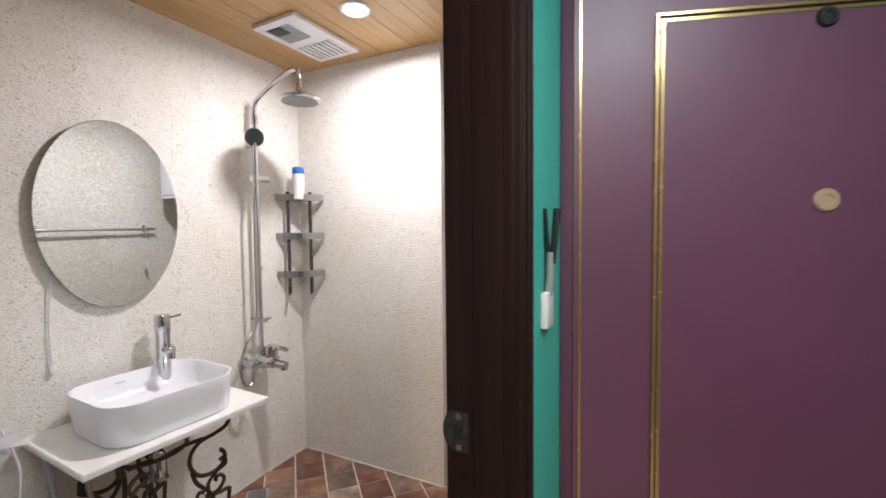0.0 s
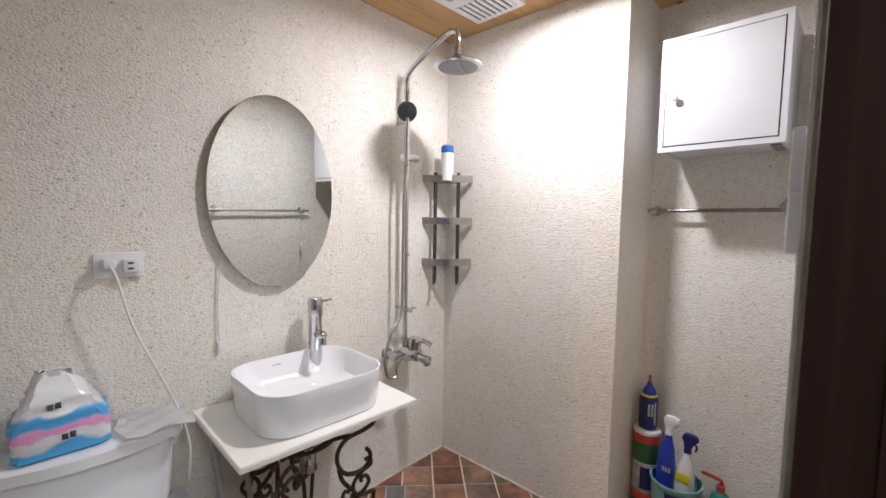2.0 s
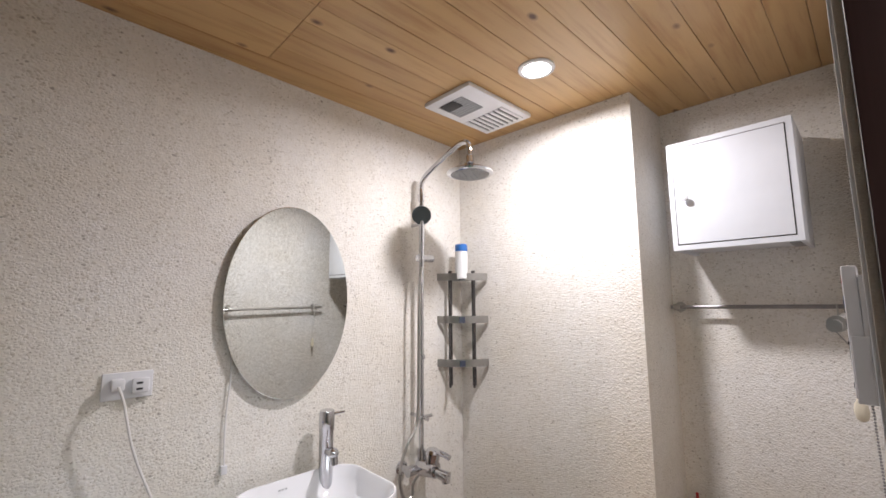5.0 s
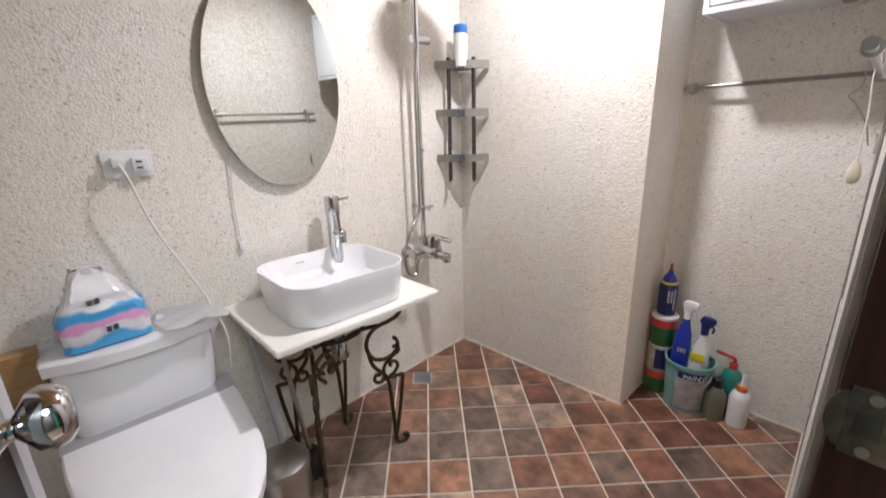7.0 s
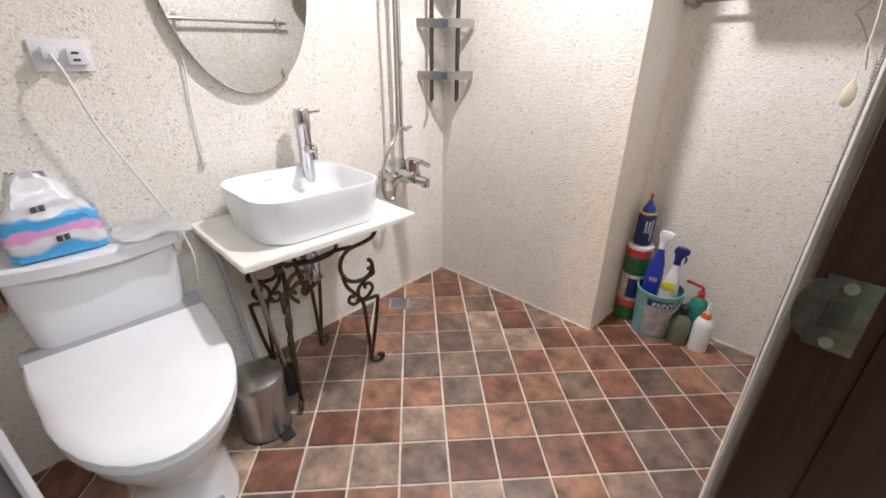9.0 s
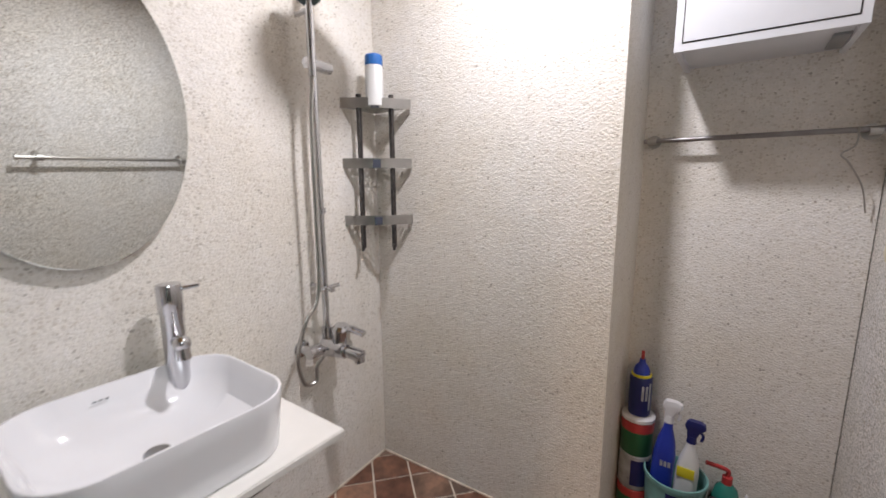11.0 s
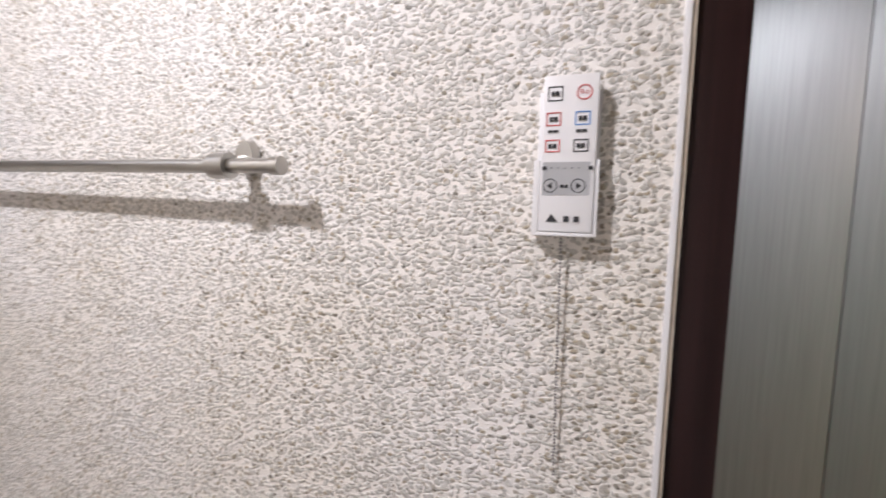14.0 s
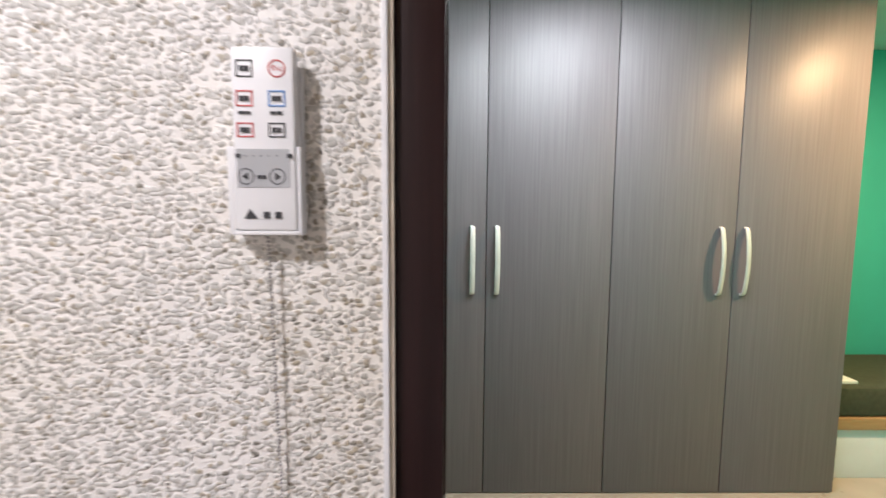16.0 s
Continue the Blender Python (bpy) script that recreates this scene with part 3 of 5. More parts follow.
# ---- vanity ----
TY0, TY1, TXF, TZ = 0.553, 1.228, -1.553, 0.716
vanity = thing("washstand", -1.8, 0.89, 0, "white stone washstand top on scrolled bronze iron legs", "washstand")
bm = B()
prism(bm, [(TXF, TY0), (TXF, TY1), (on_west(TY1, 0.002), TY1), (on_west(TY0, 0.002), TY0)], TZ - 0.022, TZ)
bmesh.ops.bevel(bm, geom=bm.edges[:], offset=0.003, segments=2, affect="EDGES")
part("top", bm, MARBLE, vanity, "white stone slab")
def scroll_leg(fx, fy, dx, dy):
    """One wrought leg: foot at (fx, fy), its plane turned outward along (dx, dy)."""
    k = math.hypot(dx, dy)
    dx, dy = dx / k, dy / k
    P = lambda u, z: (fx + u * dx, fy + u * dy, z)
    bm = B()
    tube(bm, [P(-0.02, 0.345), P(-0.012, 0.30), P(-0.005, 0.18), P(0.0, 0.06), P(0.004, 0.022), P(0.022, 0.009), P(0.045, 0.012), P(0.056, 0.030), P(0.046, 0.044), P(0.034, 0.036)], 0.0085)
    tube(bm, [P(-0.045, 0.352), P(0.0, 0.345), P(0.045, 0.350), P(0.047, 0.335), P(0.03, 0.20), P(0.006, 0.06)], 0.008)
    tube(bm, [P(-0.02, 0.35), P(-0.055, 0.335), P(-0.075, 0.352), P(-0.066, 0.375), P(-0.05, 0.368)], 0.0075)
    tube(bm, [P(-0.02, 0.348), P(0.008, 0.362), P(0.028, 0.395), P(0.016, 0.42), P(-0.004, 0.414), P(-0.002, 0.40)], 0.0075)
    pts = [P(0.052, 0.692), P(0.058, 0.66), P(0.040, 0.625), P(0.0, 0.606)]
    for i in range(0, 15):
        a = radians(80 + 22 * i)
        r = 0.085 if i < 8 else 0.085 - 0.0075 * (i - 7)
        pts.append(P(-0.012 + r * math.cos(a), 0.515 + r * math.sin(a)))
    tube(bm, pts[:4] + pts[5:], 0.0085, steps=4)
    tube(bm, [P(-0.09, 0.47), P(-0.075, 0.42), P(-0.035, 0.37), P(-0.02, 0.345)], 0.0085)
    tube(bm, [P(-0.03, 0.35), P(-0.032, 0.40), P(0.0, 0.44), P(0.035, 0.462), P(0.03, 0.49), P(0.01, 0.485)], 0.0075)
    return part("leg", bm, IRON, vanity)
for fx, fy, dx, dy in ((-1.668, 1.045, 0.35, 1), (-1.668, 0.70, 0.9, -0.5), (-1.925, 0.94, -0.5, 1), (-1.945, 0.72, -0.2, -1)):
    scroll_leg(fx, fy, dx, dy)
bm = B()
ring = [(-1.80 + 0.105 * math.cos(a), 0.865 + 0.125 * math.sin(a), 0.585) for a in [2 * math.pi * i / 16 for i in range(17)]]
tube(bm, ring, 0.008, steps=3)
tube(bm, [(-1.68, 1.0, 0.60), (-1.72, 0.94, 0.585), (-1.705, 0.86, 0.585)], 0.008)
tube(bm, [(-1.70, 0.74, 0.60), (-1.73, 0.78, 0.585), (-1.72, 0.83, 0.585)], 0.008)
part("ring", bm, IRON, vanity)
bm = B()
for z, y in ((0.53, 0.76), (0.49, 0.765)):
    tube(bm, [(-1.70, y, z - 0.05), (-1.69, y - 0.03, z), (-1.70, y + 0.01, z + 0.03), (-1.71, y + 0.04, z), (-1.70, y + 0.02, z - 0.02)], 0.0075)
part("scroll", bm, IRON, vanity)

bx, by, BZ = -1.795, 0.888, 0.866
bowl = thing("wash_basin", bx, by, TZ, "white glazed ceramic vessel basin with rounded corners on the washstand", "basin")
bm = B()
H = TZ + 0.0005
outer = [(0.189, 0.222, 0.100, H), (0.194, 0.227, 0.103, H + 0.004), (0.199, 0.232, 0.105, H + 0.05), (0.203, 0.237, 0.107, H + 0.11), (0.205, 0.240, 0.108, BZ - 0.004), (0.204, 0.239, 0.107, BZ)]
inner = [(0.199, 0.234, 0.103, BZ), (0.196, 0.231, 0.101, BZ - 0.004), (0.185, 0.218, 0.098, BZ - 0.04), (0.155, 0.20, 0.095, BZ - 0.085), (0.11, 0.15, 0.08, BZ - 0.112), (0.03, 0.035, 0.028, BZ - 0.120)]
loft(bm, [rrect(bx, by, z, hx, hy, r, 8) for hx, hy, r, z in outer + inner])
part("bowl", bm, GLAZE, bowl)
bm = B()
lathe(bm, bx, by, BZ - 0.121, [(0.026, 0), (0.028, 0.004), (0.024, 0.007), (0.008, 0.0065)], 20)
part("drain", bm, CHROME, bowl, "chrome drain")
bm = B()
for i in range(3):
    box(bm, bx - 0.182, bx - 0.1805, by - 0.06 + i * 0.012, by - 0.052 + i * 0.012, BZ - 0.03, BZ - 0.026)
part("mark", bm, GREYP, bowl)

fx, fy = -1.985, 1.02
faucet = thing("faucet", fx, fy, TZ, "tall chrome basin mixer tap with a top lever", "faucet")
bm = B()
lathe(bm, fx, fy, TZ, [(0.033, 0), (0.033, 0.006), (0.028, 0.010), (0.028, 0.29), (0.031, 0.295), (0.031, 0.365), (0.028, 0.372), (0.004, 0.373)], 22)
part("body", bm, CHROME, faucet)
bm = B()
rod(bm, (fx + 0.01, fy, TZ + 0.215), (fx + 0.085, fy - 0.016, TZ + 0.232), 0.017)
bmesh.ops.create_uvsphere(bm, u_segments=18, v_segments=10, radius=0.021, matrix=Matrix.Translation((fx + 0.088, fy - 0.017, TZ + 0.230)))
rod(bm, (fx + 0.090, fy - 0.017, TZ + 0.226), (fx + 0.096, fy - 0.018, TZ + 0.190), 0.016)
part("spout", bm, CHROME, faucet)
bm = B()
rod(bm, (fx, fy + 0.015, TZ + 0.352), (fx + 0.03, fy + 0.064, TZ + 0.360), 0.007, 0.005)
part("lever", bm, CHROME, faucet)
trap = thing("drain_trap", bx, by, 0.44, "chrome bottle trap under the basin", "drain trap")
bm = B()
lathe(bm, bx, by, 0.45, [(0.02, 0), (0.036, 0.012), (0.036, 0.10), (0.026, 0.115), (0.017, 0.13), (0.017, 0.243)], 20)
part("bottle", bm, CHROME, trap)
bm = B()
rod(bm, (bx - 0.03, by, 0.535), (on_west(by, 0.0), by, 0.535), 0.016)
part("pipe", bm, CHROME, trap)

# ---- shower ----
px, py = on_west(1.56, 0.075), 1.556
shower = thing("shower_set", px, py, 0.66, "chrome shower column with round rain head and hand shower", "shower")
bm = B()
tube(bm, [(px, py, 0.74), (px, py, 1.2), (px, py, 1.8), (px, py, 2.06), (px, py, 2.13), (px + 0.02, py, 2.172), (px + 0.09, py, 2.212), (px + 0.24, py, 2.272), (px + 0.300, py, 2.288), (px + 0.340, py, 2.278), (px + 0.352, py, 2.245), (px + 0.352, py, 2.18)], 0.0128, seg=12, steps=6)
part("riser", bm, CHROME, shower)
bm = B()
hx, hy, hz = px + 0.352, py, 2.116
lathe(bm, hx, hy, hz, [(0.092, 0.0), (0.108, 0.003), (0.110, 0.010), (0.095, 0.020), (0.05, 0.036), (0.026, 0.05), (0.018, 0.062), (0.018, 0.09), (0.012, 0.10)], 40)
head = part("rain_head", bm, CHROME, shower)
bm = B()
lathe(bm, hx, hy, hz - 0.002, [(0.09, 0.0), (0.0905, 0.002)], 36)
for r, k in ((0.025, 6), (0.05, 12), (0.075, 18)):
    for i in range(k):
        a = 2 * math.pi * i / k
        rod(bm, (hx + r * math.cos(a), hy + r * math.sin(a), hz - 0.005), (hx + r * math.cos(a), hy + r * math.sin(a), hz - 0.002), 0.004, seg=6)
part("spray_face", bm, GREYP, head)
bm = B()
rod(bm, (px, py, 1.745), (px + 0.03, py - 0.03, 1.745), 0.016)
rod(bm, (px + 0.045, py - 0.056, 1.742), (px + 0.01, py + 0.062, 1.748), 0.020)
part("holder", bm, CHROME, shower)
bm = B()
tx, ty = px + 0.055, py - 0.045
tube(bm, [(tx - 0.005, ty + 0.004, 1.70), (tx, ty, 1.76), (tx + 0.006, ty - 0.004, 1.87), (tx + 0.012, ty - 0.008, 1.93)], 0.0135, seg=12)
hand = part("hand_shower", bm, CHROME, shower)
bm = B()
c, d = Vector((tx + 0.014, ty - 0.012, 1.958)), Vector((0.72, -0.62, -0.28)).normalized()
q = d.to_track_quat("Z", "Y")
loft(bm, [[c + d * hh + q @ Vector((rr * math.cos(2 * math.pi * i / 24), rr * math.sin(2 * math.pi * i / 24), 0)) for i in range(24)] for rr, hh in ((0.02, -0.022), (0.044, -0.006), (0.049, 0.006), (0.047, 0.014), (0.042, 0.016))])
part("hand_head", bm, plain("dark_spray_face", (0.10, 0.13, 0.14), 0.35), hand)
bm = B()
tube(bm, [(tx - 0.005, ty + 0.004, 1.70), (tx - 0.015, ty - 0.004, 1.55), (tx - 0.02, ty - 0.004, 1.2), (tx - 0.02, ty - 0.012, 0.95), (tx - 0.015, ty - 0.075, 0.86), (tx - 0.02, ty - 0.115, 0.74), (tx - 0.015, ty - 0.098, 0.635), (tx - 0.01, ty - 0.052, 0.625), (tx - 0.01, ty - 0.045, 0.68), (tx, ty - 0.02, 0.715)], 0.0075, seg=8)
part("hose", bm, STEEL, shower, "flexible steel hose")
bm = B()
rod(bm, (on_west(py, 0), py, 0.955), (px + 0.06, py - 0.01, 0.955), 0.009)
rod(bm, (px + 0.02, py - 0.04, 0.955), (px + 0.02, py + 0.05, 0.957), 0.008)
part("bracket", bm, CHROME, shower)
bm = B()
lathe(bm, px + 0.005, py - 0.0, 1.235, [(0.016, 0), (0.016, 0.02), (0.004, 0.021)], 14)
part("collar", bm, CHROME, shower)
bm = B()
rod(bm, (px, py, 1.93), (on_west(py, 0.0), py, 1.93), 0.009)
part("wall_clip", bm, CHROME, shower)
bm = B()
rod(bm, (px, py, 2.05), (px, py, 2.09), 0.017)
part("collar", bm, CHROME, shower)
bm = B()
rod(bm, (px - 0.005, py - 0.085, 0.715), (px - 0.005, py + 0.085, 0.715), 0.025)
rod(bm, (px - 0.012, py, 0.718), (px + 0.085, py + 0.020, 0.722), 0.042, 0.038)
rod(bm, (px + 0.075, py + 0.018, 0.714), (px + 0.150, py + 0.036, 0.700), 0.023, 0.025)
rod(bm, (px + 0.136, py + 0.033, 0.704), (px + 0.140, py + 0.034, 0.676), 0.020)
rod(bm, (px, py, 0.73), (px, py, 0.80), 0.020)
mixer = part("mixer", bm, CHROME, shower)
for s in (-1, 1):
    bm = B()
    loft(bm, [[(on_west(py, o), py + s * 0.07 + r * math.cos(2 * math.pi * i / 20), 0.715 + r * math.sin(2 * math.pi * i / 20)) for i in range(20)] for r, o in ((0.034, 0.001), (0.033, 0.01), (0.018, 0.018), (0.015, 0.06))])
    part("wall_union", bm, CHROME, mixer)
bm = B()
rod(bm, (px + 0.055, py + 0.018, 0.745), (px + 0.060, py + 0.020, 0.796), 0.034, 0.037)
rod(bm, (px + 0.060, py + 0.020, 0.796), (px + 0.062, py + 0.020, 0.811), 0.037, 0.026)
tube(bm, [(px + 0.062, py + 0.022, 0.802), (px + 0.10, py + 0.036, 0.798), (px + 0.145, py + 0.054, 0.782)], 0.012, flat=1.7)
part("lever", bm, CHROME, mixer)

# corner shelf
QX, QY = west(CY) + 0.004, CY - 0.002
rack = thing("corner_shelf", QX, QY, 1.15, "three-tier brushed steel corner shelf with perforated trays", "shelf")
def flatter(a):
    """The front bows less than a quarter circle."""
    return 0.45 + 0.55 * 0.7071 / math.cos(a + math.pi / 4)
def quarter(bm, z0, z1, r0, r1, seg=14):
    """A curved band across the corner."""
    rings = []
    for i in range(seg + 1):
        a = radians(-90 + 90 * i / seg)
        c, s = math.cos(a) * flatter(a), math.sin(a) * flatter(a)
        rings.append([(QX + r0 * c, QY + r0 * s, z0), (QX + r1 * c, QY + r1 * s, z0), (QX + r1 * c, QY + r1 * s, z1), (QX + r0 * c, QY + r0 * s, z1)])
    loft(bm, rings)
RS = 0.206
for z in (1.640, 1.403, 1.168):
    bm = B()
    quarter(bm, z, z + 0.040, RS - 0.002, RS)
    part("rim", bm, STEEL, rack)
    bm = B()
    for k in range(8):
        quarter(bm, z + 0.003, z + 0.005, 0.012 + k * 0.024, 0.012 + k * 0.024 + 0.012, 8)
    for k in range(7):
        a = radians(-82 + k * 12.4)
        rod(bm, (QX + 0.01 * math.cos(a), QY + 0.01 * math.sin(a), z + 0.004), (QX + RS * flatter(a) * math.cos(a), QY + RS * flatter(a) * math.sin(a), z + 0.004), 0.0035, seg=6)
    part("tray", bm, STEEL, rack)
    bm = B()
    a = radians(-45)
    e, f = Vector((math.cos(a), math.sin(a), 0)), Vector((-math.sin(a), math.cos(a), 0))
    c = Vector((QX, QY, z + 0.018)) + e * (RS * flatter(a) + 0.001)
    loft(bm, [[c + f * su * 0.016 + e * o + Vector((0, 0, sz * 0.017)) for su, sz in ((-1, -1), (1, -1), (1, 1), (-1, 1))] for o in (-0.002, 0.003)])
    part("badge", bm, plain("bluish_badge", (0.16, 0.17, 0.24), 0.25, 0.6), rack)
for a in (-68, -22):
    reach = RS * flatter(radians(a)) - 0.014
    ux, uy = QX + reach * math.cos(radians(a)), QY + reach * math.sin(radians(a))
    bm = B()
    box(bm, ux - 0.008, ux + 0.008, uy - 0.008, uy + 0.008, 1.068, 1.695, bevel=0.002)
    tube(bm, [(ux, uy, 1.085), (ux + 0.005, uy - 0.008, 1.068), (ux + 0.018, uy - 0.022, 1.066), (ux + 0.022, uy - 0.026, 1.088)], 0.006)
    part("upright", bm, WORN, rack)
def turned(name, x, y, z, rows, label, category):
    """A bottle or can: rows of (part name, material, profile), the first one the body."""
    ob = thing(name, x, y, z, label, category)
    for pname, m, prof in rows:
        bm = B()
        lathe(bm, x, y, z, prof, 24)
        part(pname, bm, m, ob)
    return ob
sx, sy_ = QX + 0.105, QY - 0.105
turned("shampoo_bottle", sx, sy_, 1.646, [("body", MILKY, [(0.030, 0), (0.036, 0.004), (0.036, 0.150), (0.033, 0.158)]), ("cap", CAPBLUE, [(0.0345, 0.158), (0.0355, 0.161), (0.0345, 0.194), (0.030, 0.199), (0.003, 0.2)])], "white bottle with a blue cap on the corner shelf", "bottle")

# ---- ceiling fittings ----
vent = thing("bath_heater", -1.655, 1.615, ZC, "white ceiling bath heater with a slatted grille", "heater")
VX0, VX1, VY0, VY1 = -1.80, -1.51, 1.385, 1.845
boxpart("cover", (VX0, VX1, VY0, VY1, ZC - 0.022, ZC + 0.001), PLASTIC, vent, 0.008)
# black sheet on the closed cover, painted shade between the slats
boxpart("slot_shade", (VX0 + 0.035, VX1 - 0.035, VY0 + 0.265, VY1 - 0.035, ZC - 0.0235, ZC - 0.021), BLACK, vent, 0)
for i in range(8):
    xx = VX0 + 0.035 + i * (VX1 - VX0 - 0.07) / 7
    boxpart("slat", (xx - 0.0085, xx + 0.0085, VY0 + 0.26, VY1 - 0.03, ZC - 0.029, ZC - 0.0225), PLASTIC, vent, 0.002)
boxpart("intake", (VX0 + 0.05, VX1 - 0.09, VY0 + 0.05, VY0 + 0.19, ZC - 0.0235, ZC - 0.021), GREYP, vent, 0)
for i in range(9):
    yy = VY0 + 0.05 + i * 0.14 / 8
    boxpart("fin", (VX0 + 0.05, VX1 - 0.09, yy - 0.004, yy + 0.004, ZC - 0.027, ZC - 0.0225), GREYBTN, vent, 0.001)
boxpart("sensor", (VX0 + 0.06, VX0 + 0.15, VY0 + 0.045, VY0 + 0.11, ZC - 0.029, ZC - 0.0235), BLACK, vent, 0.002)
LX, LY = -1.262, 1.520
light = thing("downlight", LX, LY, ZC, "round white recessed downlight, switched on", "lamp")
bm = B()
lathe(bm, LX, LY, ZC - 0.006, [(0.058, 0.0), (0.072, 0.001), (0.074, 0.005), (0.074, 0.007), (0.058, 0.007)], 32)
part("bezel", bm, PLASTIC, light)
bm = B()
lathe(bm, LX, LY, ZC - 0.0075, [(0.02, 0.0), (0.056, 0.001), (0.057, 0.006)], 32)
part("lens", bm, LENS, light, "glowing lens")
for nm, x, y, r, m in (("ceiling_lamp", 0.50, 0.10, 0.38, LENS2), ("spot_lamp", 0.56, -1.62, 0.07, LENS3)):
    ob = thing(nm, x, y, ZC, "round ceiling lamp in the hall, switched on", "lamp")
    bm = B()
    lathe(bm, x, y, ZC - 0.008, [(r, 0.0), (r + 0.01, 0.002), (r + 0.01, 0.009)], 28)
    part("lens", bm, m, ob)

# ---- niche ----
cab = thing("wall_cabinet", -0.757, 2.2, 1.726, "white wall cabinet with one door and a round knob", "cabinet")
CX0, CX1, CZ0, CZ1, CF = -0.968, -0.545, 1.727, 2.188, 2.052
boxpart("front_frame", (CX0, CX1, CF, CF + 0.016, CZ0, CZ1), LAMINATE, cab, 0.002)
for x0, x1 in ((CX0, CX0 + 0.016), (CX1 - 0.016, CX1)):
    boxpart("side_panel", (x0, x1, CF + 0.016, NY, CZ0, CZ1), LAMINATE, cab, 0.001)
boxpart("top_panel", (CX0 + 0.016, CX1 - 0.016, CF + 0.016, NY, CZ1 - 0.016, CZ1), LAMINATE, cab, 0.001)
boxpart("bottom_panel", (CX0 + 0.016, CX1 - 0.016, CF + 0.016, NY, CZ0 + 0.012, CZ0 + 0.028), LAMINATE, cab, 0.001)
# black sheet on the frame, painting the shade in the joint round the door
boxpart("gap_shade", (CX0 + 0.020, CX1 - 0.020, CF - 0.0012, CF + 0.001, CZ0 + 0.022, CZ1 - 0.022), BLACK, cab, 0)
boxpart("door", (CX0 + 0.0235, CX1 - 0.0235, CF - 0.004, CF, CZ0 + 0.0255, CZ1 - 0.0255), LAMINATE, cab, 0.001)
bm = B()
along_y(bm, CX0 + 0.062, 1.942, CF - 0.034, [(0.004, 0), (0.013, 0.003), (0.015, 0.009), (0.011, 0.014), (0.006, 0.018), (0.007, 0.032)], 18)
part("knob", bm, PLASTIC, cab)
boxpart("bracket", (CX1 - 0.055, CX1 - 0.017, CF + 0.10, CF + 0.26, CZ0 + 0.004, CZ0 + 0.012), GREYP, cab, 0.002)

rail = thing("towel_rail", -0.745, 2.31, 1.47, "brushed steel towel rail across the niche", "towel rail", "towel rails")
bm = B()
rod(bm, (KX + 0.008, 2.305, 1.49), (-0.425, 2.305, 1.495), 0.0085)
part("bar", bm, DULL, rail)
for x in (KX + 0.035, -0.462):
    bm = B()
    rod(bm, (x, 2.300, 1.49), (x, NY, 1.49), 0.011)
    rod(bm, (x, NY - 0.008, 1.49), (x, NY - 0.0005, 1.49), 0.024)
    rod(bm, (x - 0.014, 2.305, 1.49), (x + 0.014, 2.305, 1.49), 0.014)
    part("post", bm, STEEL, rail)
RX = east(1.6) - 0.043
rail = thing("towel_rail", RX, 1.6, 1.45, "brushed steel towel rail on the pebble wall beside the door", "towel rail", "towel rails")
bm = B()
rod(bm, (RX, 1.215, 1.473), (RX - 0.005, 2.05, 1.482), 0.0092)
rod(bm, (RX, 1.202, 1.473), (RX, 1.216, 1.473), 0.0115)
part("bar", bm, STEEL, rail)
for y in (1.295, 1.985):
    bm = B()
    rod(bm, (RX - 0.004, y, 1.474), (east(y), y, 1.487), 0.009)
    rod(bm, (RX, y - 0.014, 1.474), (RX, y + 0.014, 1.474), 0.0165)
    loft(bm, [[(east(y) - 0.001 - o, y + 0.017 * math.cos(a) * (1 - o * 12), 1.490 + 0.025 * math.sin(a) * (1 - o * 12)) for a in [2 * math.pi * i / 24 for i in range(24)]] for o in (0.0, 0.008, 0.012)])
    part("post", bm, STEEL, rail)
pull = thing("pull_cord", RX + 0.01, 1.992, 1.09, "thin cord with an ivory oval pull hanging from the towel rail", "pull cord")
bm = B()
tube(bm, [(RX + 0.012, 1.975, 1.486), (RX - 0.004, 1.974, 1.495), (RX - 0.017, 1.973, 1.47), (RX - 0.008, 1.972, 1.36), (RX - 0.007, 1.971, 1.225)], 0.0024, seg=8)
part("cord", bm, CORD, pull)
bm = B()
loft(bm, [[(RX - 0.007 + 0.018 * s * math.cos(2 * math.pi * i / 16), 1.971 + 0.009 * s * math.sin(2 * math.pi * i / 16), z) for i in range(16)] for s, z in ((0.2, 1.152), (0.75, 1.159), (1, 1.18), (0.85, 1.203), (0.4, 1.22), (0.2, 1.23))])
part("handle", bm, IVORY, pull)
hookx = -0.50
hook = thing("wire_hook", hookx, 2.30, 1.40, "bent wire hook hanging on the niche rail", "hook")
bm = B()
tube(bm, [(hookx, 2.31, 1.502), (hookx, 2.293, 1.498), (hookx - 0.002, 2.29, 1.45), (hookx - 0.03, 2.295, 1.425), (hookx - 0.01, 2.30, 1.40), (hookx + 0.03, 2.32, 1.33), (hookx + 0.05, 2.34, 1.25)], 0.0025, seg=8)
part("wire", bm, STEEL, hook)

# ---- bath heater control on the wall ----
F0 = east(0.87)
FX = F0 - 0.022
remote = thing("remote_control", FX, 0.876, 1.40, "white wall remote with printed buttons in a holder", "remote control")
RY0, RY1, RZ0, RZ1 = 0.848, 0.904, 1.401, 1.563
boxpart("body", (FX, F0 - 0.008, RY0 + 0.001, RY1 - 0.001, RZ0 + 0.004, RZ1), PLASTIC, remote, 0.003)
bm = B()
box(bm, F0 - 0.008, F0 - 0.0005, RY0 - 0.002, RY1 + 0.004, RZ0, RZ1 - 0.012, bevel=0.002)
for y0, y1 in ((RY0 - 0.003, RY0 + 0.001), (RY1 - 0.001, RY1 + 0.006)):
    box(bm, FX + 0.002, F0 - 0.004, y0, y1, RZ0, RZ0 + 0.078, bevel=0.0015)
